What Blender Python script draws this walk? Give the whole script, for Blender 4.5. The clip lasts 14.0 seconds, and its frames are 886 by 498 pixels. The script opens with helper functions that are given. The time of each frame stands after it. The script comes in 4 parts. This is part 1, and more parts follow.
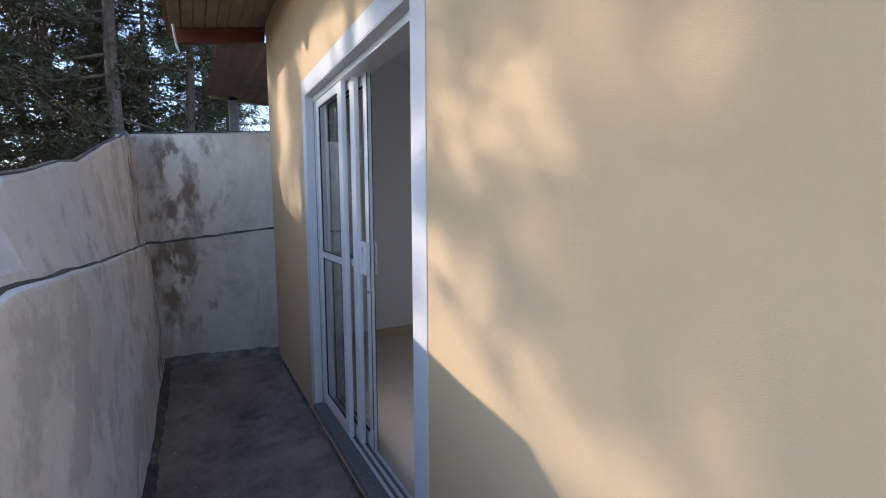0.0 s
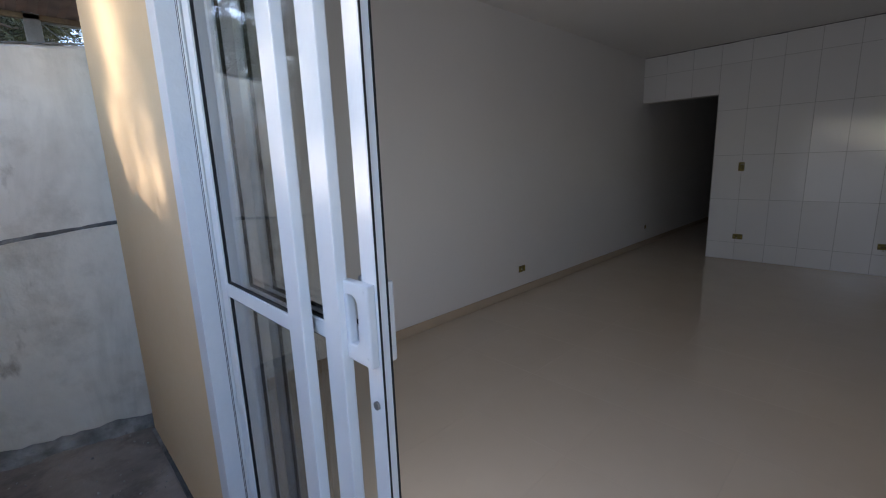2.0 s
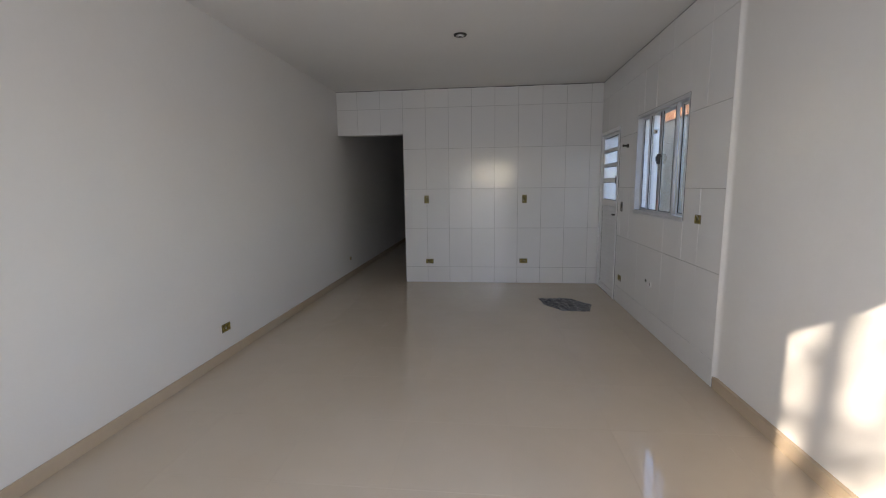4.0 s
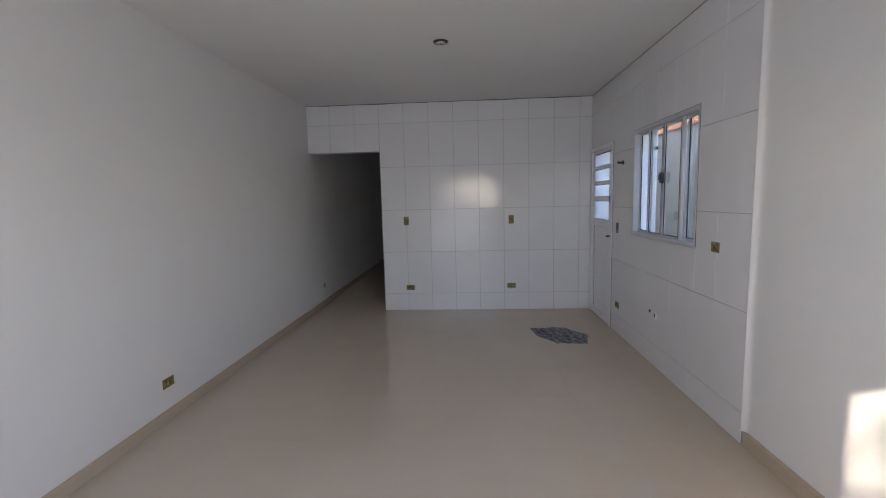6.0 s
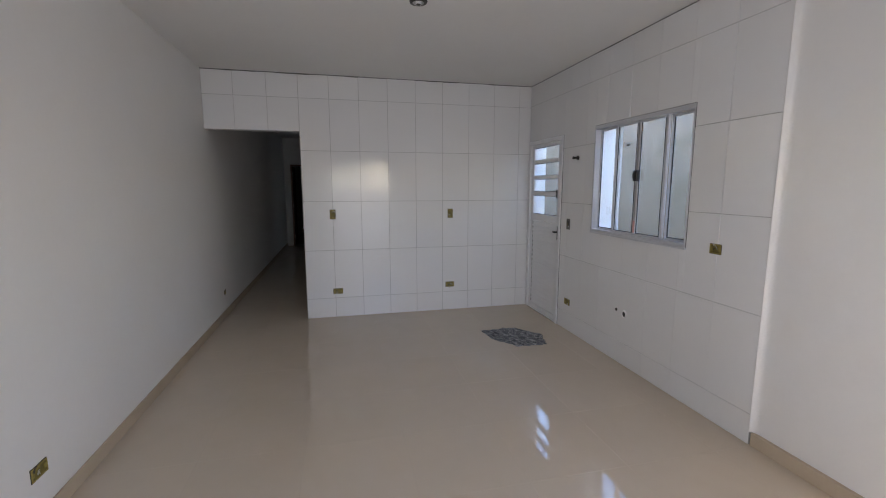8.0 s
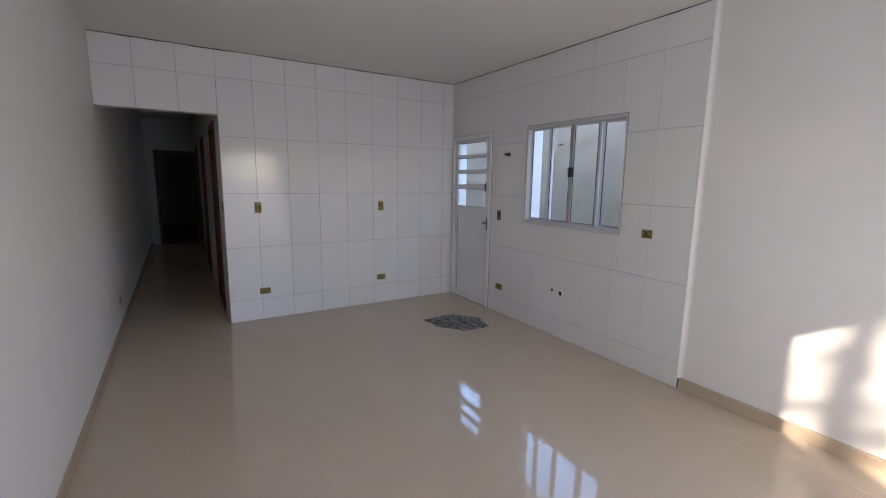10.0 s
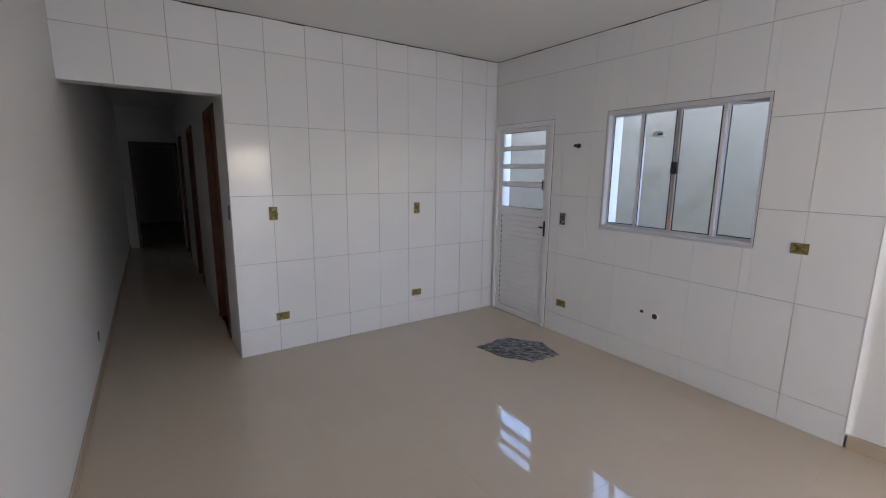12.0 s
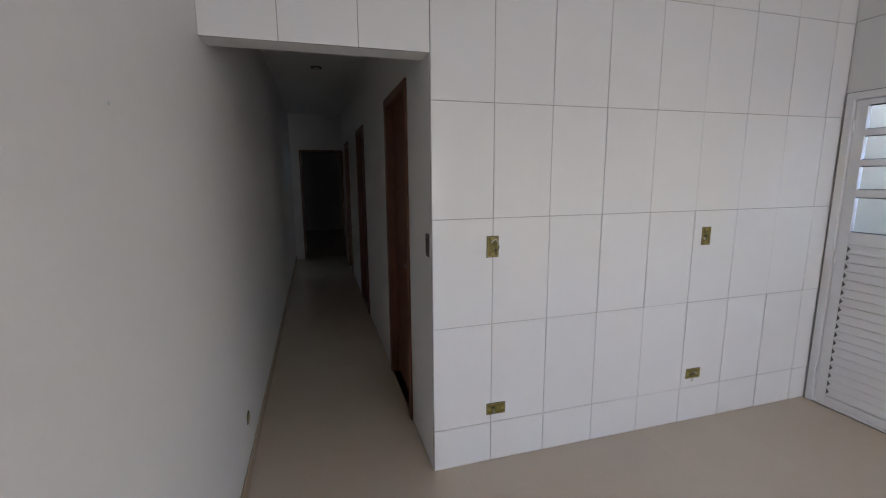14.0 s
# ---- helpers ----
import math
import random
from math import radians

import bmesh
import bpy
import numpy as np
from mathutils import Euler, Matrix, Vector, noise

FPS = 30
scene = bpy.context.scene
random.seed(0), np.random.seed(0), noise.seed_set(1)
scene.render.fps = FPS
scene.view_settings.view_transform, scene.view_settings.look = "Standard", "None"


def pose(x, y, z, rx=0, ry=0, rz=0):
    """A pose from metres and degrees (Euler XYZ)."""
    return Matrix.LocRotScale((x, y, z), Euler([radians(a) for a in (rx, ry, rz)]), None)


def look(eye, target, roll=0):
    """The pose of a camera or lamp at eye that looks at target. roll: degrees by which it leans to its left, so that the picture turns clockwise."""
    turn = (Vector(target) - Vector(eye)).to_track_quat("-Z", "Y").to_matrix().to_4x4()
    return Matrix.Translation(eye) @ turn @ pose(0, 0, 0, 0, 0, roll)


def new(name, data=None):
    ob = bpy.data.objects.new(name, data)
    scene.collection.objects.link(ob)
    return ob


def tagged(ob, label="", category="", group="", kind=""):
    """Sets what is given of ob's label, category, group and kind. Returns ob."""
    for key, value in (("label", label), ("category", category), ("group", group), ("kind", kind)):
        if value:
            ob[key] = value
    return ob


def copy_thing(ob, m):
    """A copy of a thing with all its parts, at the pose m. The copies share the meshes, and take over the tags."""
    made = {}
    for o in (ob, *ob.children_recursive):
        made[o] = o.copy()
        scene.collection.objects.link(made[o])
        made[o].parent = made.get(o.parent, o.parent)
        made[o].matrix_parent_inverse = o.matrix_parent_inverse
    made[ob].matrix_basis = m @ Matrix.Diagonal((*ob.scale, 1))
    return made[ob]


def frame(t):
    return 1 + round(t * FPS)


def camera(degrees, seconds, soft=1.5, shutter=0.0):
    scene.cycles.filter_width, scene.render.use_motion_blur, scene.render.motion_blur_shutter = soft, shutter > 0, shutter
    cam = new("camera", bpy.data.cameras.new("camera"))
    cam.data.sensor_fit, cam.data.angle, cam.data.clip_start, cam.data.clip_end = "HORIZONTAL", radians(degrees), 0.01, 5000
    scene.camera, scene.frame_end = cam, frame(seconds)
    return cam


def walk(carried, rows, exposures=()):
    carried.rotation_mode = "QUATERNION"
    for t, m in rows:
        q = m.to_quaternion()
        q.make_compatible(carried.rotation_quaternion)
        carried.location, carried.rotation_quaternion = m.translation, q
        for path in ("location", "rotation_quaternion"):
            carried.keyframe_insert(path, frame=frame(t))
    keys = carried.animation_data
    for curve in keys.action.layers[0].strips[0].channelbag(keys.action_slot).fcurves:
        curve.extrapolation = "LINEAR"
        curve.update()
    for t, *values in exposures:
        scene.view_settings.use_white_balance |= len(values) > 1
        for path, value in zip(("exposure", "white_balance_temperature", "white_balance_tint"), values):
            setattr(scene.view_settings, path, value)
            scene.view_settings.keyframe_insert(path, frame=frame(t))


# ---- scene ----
cam = camera(91.6, 14.0, soft=1.1)
PATH = [
    (0, (0.203, 1.134, 1.405), (1.201, 2.855, 1.197), -0.2),
    (0.5, (0.221, 1.518, 1.396), (1.073, 3.312, 1.158), -0.3),
    (1, (0.292, 1.928, 1.37), (1.113, 3.729, 1.083), -0.9),
    (1.5, (0.403, 2.291, 1.397), (1.448, 3.966, 1.076), -1.0),
    (2, (0.537, 2.626, 1.436), (1.894, 4.042, 1.045), -2.1),
    (2.5, (0.73, 2.837, 1.413), (2.409, 3.844, 1.006), -1.6),
    (3, (0.882, 2.971, 1.404), (2.755, 3.565, 1.027), 0.1),
    (3.5, (0.921, 3.025, 1.436), (2.863, 3.367, 1.099), -0.4),
    (3.7, (0.953, 3.069, 1.44), (2.91, 3.335, 1.122), -0.4),
    (5.8, (1.374, 3.179, 1.504), (3.356, 3.294, 1.265), -1.4),
    (6, (1.485, 3.167, 1.523), (3.468, 3.29, 1.297), -1.4),
    (6.5, (1.713, 3.28, 1.55), (3.696, 3.39, 1.315), -1.4),
    (7, (1.873, 3.476, 1.568), (3.856, 3.433, 1.312), -1.2),
    (7.5, (2.034, 3.685, 1.561), (4.003, 3.462, 1.288), -0.9),
    (8, (2.108, 3.938, 1.577), (4.034, 3.48, 1.289), -0.0),
    (8.5, (2.097, 4.228, 1.576), (4.004, 3.708, 1.275), -0.1),
    (9, (2.194, 4.419, 1.576), (4.029, 3.687, 1.266), 0.8),
    (9.2, (2.221, 4.51, 1.567), (4.015, 3.681, 1.259), 1.2),
    (11.3, (2.868, 4.881, 1.608), (4.499, 3.774, 1.272), 0.6),
    (11.5, (3.019, 4.896, 1.609), (4.646, 3.785, 1.266), 0.7),
    (12, (3.468, 4.884, 1.624), (5.099, 3.784, 1.268), 0.6),
    (12.5, (3.925, 4.88, 1.607), (5.699, 4.025, 1.26), -0.7),
    (13, (4.392, 4.948, 1.598), (6.28, 4.38, 1.262), -0.4),
    (13.5, (4.833, 4.969, 1.62), (6.76, 4.548, 1.288), -1.1),
    (14, (5.273, 4.911, 1.617), (7.166, 4.357, 1.285), -0.4),
]
DOOR_LIGHT = 2.75
EXPOSURES = [(0.0, 1.36, 5950, 17), (0.5, 1.34, 5850, 18), (1.0, 1.5, 5800, 19), (1.5, 1.6, 5750, 20), (2.0, 2.12, 6250, 16), (2.5, 2.62, 6650, 14), (3.0, 3.42, 6800, 13),
             (3.7, 3.45, 6650, 14), (6.0, 3.54, 6250, 17), (7.0, 3.74, 6400, 17), (8.0, 3.82, 6450, 17), (9.0, 3.78, 6350, 18), (11.5, 3.9, 6350, 18), (12.5, 4.2, 6450, 18), (14.0, 4.38, 6450, 17)]
walk(cam, [(t, look(eye, target, roll)) for t, eye, target, roll in PATH], EXPOSURES)

# ---- daylight ----
SUN_TO = Vector((-1.31, 1.0, 0.775)).normalized()
world = bpy.data.worlds.new("daylight")
scene.world = world
world.use_nodes = True
wn = world.node_tree.nodes
sky = wn.new("ShaderNodeTexSky")
sky.sky_type = "NISHITA"
sky.sun_disc = False
sky.sun_elevation = math.asin(SUN_TO.z)
sky.sun_rotation = math.atan2(SUN_TO.x, SUN_TO.y)
sky.altitude = 700
wn["Background"].inputs["Strength"].default_value = 0.15
world.node_tree.links.new(sky.outputs["Color"], wn["Background"].inputs["Color"])
sun_data = bpy.data.lights.new("sun", "SUN")
sun_data.energy, sun_data.angle, sun_data.color = 1.55, radians(0.6), (1.0, 0.87, 0.68)
sun = new("sun", sun_data)
sun.matrix_world = look(SUN_TO * 60, (0, 0, 0))


# area lamp added in the front door opening, standing in for the sky's light
glow = bpy.data.lights.new("door_daylight", "AREA")
glow.shape, glow.size, glow.size_y, glow.energy, glow.color = "RECTANGLE", 1.50, 1.90, DOOR_LIGHT, (0.91, 0.955, 1.0)
door_glow = new("door_daylight", glow)
door_glow.matrix_world = look((1.085, 3.33, 1.06), (3.0, 3.33, 1.06))


# ---- materials ----
def material(name, colour, rough=0.6, metal=0.0, second=None, scale=4.0, fine=60.0, amount=0.35, bump=0.0,
             bump_scale=120.0, specular=0.5, per_piece=0.0, coat=0.0):
    """A principled surface with variation at two scales and a fine relief."""
    m = bpy.data.materials.new(name)
    m.use_nodes = True
    nt = m.node_tree
    b = nt.nodes["Principled BSDF"]
    link = nt.links.new
    b.inputs["Metallic"].default_value = metal
    b.inputs["Specular IOR Level"].default_value = specular
    b.inputs["Coat Weight"].default_value = coat
    b.inputs["Coat Roughness"].default_value = 0.06
    at = nt.nodes.new("ShaderNodeTexCoord")
    big = nt.nodes.new("ShaderNodeTexNoise")
    big.inputs["Scale"].default_value, big.inputs["Detail"].default_value = scale, 5
    small = nt.nodes.new("ShaderNodeTexNoise")
    small.inputs["Scale"].default_value, small.inputs["Detail"].default_value = fine, 3
    geo = nt.nodes.new("ShaderNodeNewGeometry")
    link(geo.outputs["Position"], big.inputs["Vector"])
    link(geo.outputs["Position"], small.inputs["Vector"])
    both = nt.nodes.new("ShaderNodeMath")
    both.operation = "MULTIPLY_ADD"
    both.inputs[1].default_value = 0.35
    link(small.outputs["Fac"], both.inputs[0])
    link(big.outputs["Fac"], both.inputs[2])
    ramp = nt.nodes.new("ShaderNodeMapRange")
    ramp.inputs["From Min"].default_value, ramp.inputs["From Max"].default_value = 0.45, 0.95
    link(both.outputs[0], ramp.inputs["Value"])
    mix = nt.nodes.new("ShaderNodeMix")
    mix.data_type = "RGBA"
    second = second or tuple(c * (1 - amount) for c in colour)
    mix.inputs["A"].default_value, mix.inputs["B"].default_value = (*colour, 1), (*second, 1)
    link(ramp.outputs["Result"], mix.inputs["Factor"])
    out = mix.outputs["Result"]
    if per_piece:
        info = nt.nodes.new("ShaderNodeObjectInfo")
        shift = nt.nodes.new("ShaderNodeMapRange")
        shift.inputs["To Min"].default_value, shift.inputs["To Max"].default_value = 1 - per_piece, 1 + per_piece
        link(info.outputs["Random"], shift.inputs["Value"])
        hsv = nt.nodes.new("ShaderNodeHueSaturation")
        link(shift.outputs["Result"], hsv.inputs["Value"])
        link(out, hsv.inputs["Color"])
        out = hsv.outputs["Color"]
    link(out, b.inputs["Base Color"])
    gloss = nt.nodes.new("ShaderNodeMapRange")
    gloss.inputs["To Min"].default_value, gloss.inputs["To Max"].default_value = rough * 0.88, min(1, rough * 1.12)
    link(big.outputs["Fac"], gloss.inputs["Value"])
    link(gloss.outputs["Result"], b.inputs["Roughness"])
    if bump:
        tex = nt.nodes.new("ShaderNodeTexNoise")
        tex.inputs["Scale"].default_value, tex.inputs["Detail"].default_value = bump_scale, 4
        link(geo.outputs["Position"], tex.inputs["Vector"])
        bn = nt.nodes.new("ShaderNodeBump")
        bn.inputs["Strength"].default_value, bn.inputs["Distance"].default_value = min(1.0, bump * 3), 0.004
        link(tex.outputs["Fac"], bn.inputs["Height"])
        link(bn.outputs["Normal"], b.inputs["Normal"])
    return m


def stained(name, clean, dirt, spots, rough=0.85, scale=1.6, bump=0.3, streak=0.45, patch=None, grain=(3.4, 3.4, 0.75), spot=0.75, squash=None):
    """Old rendered masonry: broad stains, small dark spots, trowel relief."""
    m = material(name, clean, rough, second=dirt, scale=scale, fine=14, bump=bump, bump_scale=45)
    nt = m.node_tree
    b = nt.nodes["Principled BSDF"]
    geo = [n for n in nt.nodes if n.type == "NEW_GEOMETRY"][0]
    old = b.inputs["Base Color"].links[0].from_socket
    mus = nt.nodes.new("ShaderNodeTexNoise")
    mus.inputs["Scale"].default_value, mus.inputs["Detail"].default_value, mus.inputs["Roughness"].default_value = 2.6, 10, 0.68
    nt.links.new(geo.outputs["Position"], mus.inputs["Vector"])
    r = nt.nodes.new("ShaderNodeMapRange")
    r.inputs["From Min"].default_value, r.inputs["From Max"].default_value = 0.52, 0.68
    r.inputs["To Max"].default_value = spot
    nt.links.new(mus.outputs["Fac"], r.inputs["Value"])
    mix = nt.nodes.new("ShaderNodeMix")
    mix.data_type = "RGBA"
    nt.links.new(r.outputs["Result"], mix.inputs["Factor"])
    nt.links.new(old, mix.inputs["A"])
    mix.inputs["B"].default_value = (*spots, 1)
    # runs of dirt washed down the face, and pale worn patches
    stretch = nt.nodes.new("ShaderNodeVectorMath")
    stretch.operation = "MULTIPLY"
    stretch.inputs[1].default_value = grain
    nt.links.new(geo.outputs["Position"], stretch.inputs[0])
    run = nt.nodes.new("ShaderNodeTexNoise")
    run.inputs["Scale"].default_value, run.inputs["Detail"].default_value, run.inputs["Roughness"].default_value = 1.0, 7, 0.62
    run.inputs["Distortion"].default_value = 0.4
    nt.links.new(stretch.outputs[0], run.inputs["Vector"])
    r2 = nt.nodes.new("ShaderNodeMapRange")
    r2.inputs["From Min"].default_value, r2.inputs["From Max"].default_value, r2.inputs["To Max"].default_value = 0.50, 0.66, streak
    nt.links.new(run.outputs["Fac"], r2.inputs["Value"])
    mix2 = nt.nodes.new("ShaderNodeMix")
    mix2.data_type = "RGBA"
    nt.links.new(r2.outputs["Result"], mix2.inputs["Factor"])
    nt.links.new(mix.outputs["Result"], mix2.inputs["A"])
    mix2.inputs["B"].default_value = (*[0.5 * (p + q) * 0.7 for p, q in zip(spots, dirt)], 1)
    if squash:
        flat = nt.nodes.new("ShaderNodeVectorMath")
        flat.operation = "MULTIPLY"
        flat.inputs[1].default_value = squash
        nt.links.new(geo.outputs["Position"], flat.inputs[0])
        for n in [n for n in nt.nodes if n.type == "TEX_NOISE" and n != run]:
            nt.links.new(flat.outputs[0], n.inputs["Vector"])
        r.inputs["From Min"].default_value, r.inputs["From Max"].default_value = 0.50, 0.57
        r2.inputs["From Min"].default_value, r2.inputs["From Max"].default_value = 0.50, 0.58
    out = mix2.outputs["Result"]
    if patch:
        # brown water marks with flaked pale mortar, spreading from one place
        place, radius, brown, pale = patch
        away = nt.nodes.new("ShaderNodeVectorMath")
        away.operation = "MULTIPLY"
        flat = nt.nodes.new("ShaderNodeVectorMath")
        flat.operation = "SUBTRACT"
        flat.inputs[1].default_value = place
        nt.links.new(geo.outputs["Position"], flat.inputs[0])
        away.inputs[1].default_value = (1, 1, 0.10)
        nt.links.new(flat.outputs[0], away.inputs[0])
        far = nt.nodes.new("ShaderNodeVectorMath")
        far.operation = "LENGTH"
        nt.links.new(away.outputs[0], far.inputs[0])
        near = nt.nodes.new("ShaderNodeMapRange")
        near.inputs["From Min"].default_value, near.inputs["From Max"].default_value = 0.0, radius
        near.inputs["To Min"].default_value, near.inputs["To Max"].default_value = 0.34, -0.20
        nt.links.new(far.outputs["Value"], near.inputs["Value"])
        for offset, colour, lo, hi in ((0.0, brown, 0.56, 0.72), (7.3, pale, 0.66, 0.74)):
            moved = nt.nodes.new("ShaderNodeVectorMath")
            moved.inputs[1].default_value = (offset, offset, offset)
            nt.links.new(geo.outputs["Position"], moved.inputs[0])
            sq = nt.nodes.new("ShaderNodeVectorMath")
            sq.operation = "MULTIPLY"
            sq.inputs[1].default_value = (1, 1, 0.5)
            nt.links.new(moved.outputs[0], sq.inputs[0])
            tx = nt.nodes.new("ShaderNodeTexNoise")
            tx.inputs["Scale"].default_value, tx.inputs["Detail"].default_value, tx.inputs["Roughness"].default_value = 6.0, 8, 0.6
            nt.links.new(sq.outputs[0], tx.inputs["Vector"])
            total = nt.nodes.new("ShaderNodeMath")
            nt.links.new(tx.outputs["Fac"], total.inputs[0])
            nt.links.new(near.outputs["Result"], total.inputs[1])
            edge = nt.nodes.new("ShaderNodeMapRange")
            edge.inputs["From Min"].default_value, edge.inputs["From Max"].default_value, edge.inputs["To Max"].default_value = lo, hi, 0.85
            nt.links.new(total.outputs[0], edge.inputs["Value"])
            mx = nt.nodes.new("ShaderNodeMix")
            mx.data_type = "RGBA"
            nt.links.new(edge.outputs["Result"], mx.inputs["Factor"])
            nt.links.new(out, mx.inputs["A"])
            mx.inputs["B"].default_value = (*colour, 1)
            out = mx.outputs["Result"]
    nt.links.new(out, b.inputs["Base Color"])
    return m


def glass_material(name, tint=(0.96, 0.98, 0.97), rough=0.0):
    m = bpy.data.materials.new(name)
    m.use_nodes = True
    b = m.node_tree.nodes["Principled BSDF"]
    b.inputs["Base Color"].default_value = (*tint, 1)
    b.inputs["Transmission Weight"].default_value = 1.0
    b.inputs["Roughness"].default_value = rough
    b.inputs["IOR"].default_value = 1.45
    return m


def rag(name):
    """Cheap woven rag cloth: light and dark strips running one way, broken up by folds."""
    m = material(name, (0.1, 0.1, 0.11), 0.95, scale=26, fine=120, bump=0.6, bump_scale=140)
    nt = m.node_tree
    geo = [n for n in nt.nodes if n.type == "NEW_GEOMETRY"][0]
    turn = nt.nodes.new("ShaderNodeVectorRotate")
    turn.rotation_type = "Z_AXIS"
    turn.inputs["Angle"].default_value = radians(-38)
    nt.links.new(geo.outputs["Position"], turn.inputs["Vector"])
    stretch = nt.nodes.new("ShaderNodeVectorMath")
    stretch.operation = "MULTIPLY"
    stretch.inputs[1].default_value = (17, 105, 50)
    nt.links.new(turn.outputs["Vector"], stretch.inputs[0])
    tex = nt.nodes.new("ShaderNodeTexNoise")
    tex.inputs["Scale"].default_value, tex.inputs["Detail"].default_value, tex.inputs["Distortion"].default_value = 1.0, 4, 1.2
    nt.links.new(stretch.outputs[0], tex.inputs["Vector"])
    ramp = nt.nodes.new("ShaderNodeValToRGB")
    for e, (p, c) in zip(ramp.color_ramp.elements, ((0.36, (0.04, 0.04, 0.042, 1)), (0.64, (0.48, 0.47, 0.46, 1)))):
        e.position, e.color = p, c
    mid = ramp.color_ramp.elements.new(0.49)
    mid.color = (0.11, 0.12, 0.135, 1)
    nt.links.new(tex.outputs["Fac"], ramp.inputs["Fac"])
    nt.links.new(ramp.outputs["Color"], nt.nodes["Principled BSDF"].inputs["Base Color"])
    return m


YELLOW = material("yellow_render", (0.70, 0.52, 0.315), 0.8, second=(0.655, 0.47, 0.265), scale=1.3, fine=40, bump=0.10, bump_scale=330)
WHITE_TRIM = material("white_trim_paint", (0.72, 0.72, 0.73), 0.55, amount=0.08, scale=6, bump=0.06, bump_scale=90)
WHITE_WALL = material("white_wall_paint", (0.78, 0.765, 0.74), 0.6, second=(0.75, 0.735, 0.71), scale=1.2, fine=30, bump=0.05, bump_scale=70)
CEILING = material("ceiling_paint", (0.76, 0.745, 0.72), 0.75, second=(0.73, 0.715, 0.69), scale=0.9, fine=20, bump=0.04, bump_scale=50)
WALL_TILE = material("glazed_wall_tile", (0.78, 0.775, 0.765), 0.12, specular=0.24, second=(0.76, 0.755, 0.745), scale=1.5, fine=25, per_piece=0.012, bump=0.012, bump_scale=9)
GROUT = material("grout", (0.40, 0.385, 0.37), 0.9, amount=0.3, scale=9)
FLOOR_TILE = material("polished_porcelain", (0.60, 0.51, 0.405), 0.045, second=(0.57, 0.48, 0.375), scale=2.2, fine=9, per_piece=0.012, specular=0.5)
FLOOR_GROUT = material("floor_grout", (0.58, 0.495, 0.40), 0.5, amount=0.3)
SKIRTING = material("skirting_porcelain", (0.52, 0.42, 0.31), 0.25, amount=0.08)
CONCRETE_WALL = stained("weathered_render", (0.95, 0.96, 0.98), (0.80, 0.815, 0.835), (0.50, 0.51, 0.515), streak=0.14, scale=2.4, patch=((-0.1, 5.6, 1.7), 0.62, (0.22, 0.19, 0.15), (0.86, 0.85, 0.82)), grain=(3.0, 2.2, 2.6), spot=0.5, squash=(1, 1, 1))
YARD = stained("stained_concrete", (0.33, 0.28, 0.24), (0.17, 0.142, 0.12), (0.075, 0.065, 0.057), 0.9, 2.5, 0.5)
SIDE_WALL = stained("algae_stained_render", (0.44, 0.375, 0.28), (0.39, 0.33, 0.24), (0.27, 0.24, 0.15), 0.85, 0.8, 0.15, streak=0.25)
WHITE_METAL = material("white_aluminium", (0.80, 0.80, 0.80), 0.32, amount=0.05, scale=5)
RUBBER = material("black_gasket", (0.015, 0.015, 0.015), 0.6)
GRANITE = material("dark_granite_sill", (0.10, 0.10, 0.105), 0.35, second=(0.22, 0.21, 0.2), scale=60, fine=300)
GLASS = glass_material("clear_glass")
FROSTED = glass_material("door_glass", rough=0.0)
WOOD_DOOR = material("stained_wood_door", (0.17, 0.062, 0.030), 0.45, second=(0.11, 0.038, 0.018), scale=7, fine=80, bump=0.05)
LABEL = material("pale_label", (0.62, 0.62, 0.60), 0.6, amount=0.15, scale=60)
BOX_GREY = material("grey_electrical_box", (0.16, 0.155, 0.14), 0.5, amount=0.3, scale=30)
BOX_DARK = material("dark_grey_and_box_shade", (0.05, 0.048, 0.042), 0.7, amount=0.4, scale=40)
YELLOW_BOX = material("yellow_electrical_box", (0.34, 0.265, 0.06), 0.5, amount=0.4, scale=30)
WINDOW_METAL = material("dull_aluminium_paint", (0.60, 0.605, 0.62), 0.4, amount=0.08, scale=7)
BLACK_PLASTIC = material("black_plastic", (0.02, 0.02, 0.02), 0.4)
GREY_METAL = material("grey_metal", (0.35, 0.34, 0.33), 0.4, 0.8)
WOOD_BEAM = material("rust_red_timber", (0.20, 0.06, 0.03), 0.7, second=(0.12, 0.04, 0.02), scale=8, bump=0.15)
BOARD = material("raw_roof_boards", (0.33, 0.25, 0.16), 0.8, second=(0.2, 0.15, 0.1), scale=6, bump=0.15)
CLAY = material("clay_roof_tile", (0.34, 0.16, 0.065), 0.8, second=(0.22, 0.09, 0.04), scale=9, per_piece=0.1, bump=0.2)
SHEET = material("weathered_roof_sheet", (0.30, 0.20, 0.14), 0.75, second=(0.2, 0.14, 0.1), scale=3)
BARK = material("pine_bark", (0.20, 0.14, 0.10), 0.9, second=(0.10, 0.07, 0.05), scale=9, fine=40, bump=0.5, bump_scale=25)
NEEDLES = material("pine_needles", (0.048, 0.054, 0.020), 0.6, second=(0.11, 0.088, 0.036), scale=1.5)
END_WALL = stained("streaked_render", (0.79, 0.74, 0.67), (0.62, 0.57, 0.50), (0.32, 0.265, 0.20), 0.88, 1.1, 0.3, streak=0.35, spot=0.4, patch=((0.05, 5.65, 1.1), 0.55, (0.20, 0.15, 0.10), (0.86, 0.81, 0.72)))
BLACK_MORTAR = stained("black_mortar", (0.13, 0.125, 0.115), (0.06, 0.058, 0.053), (0.34, 0.33, 0.31), 0.95, 9, 0.6)
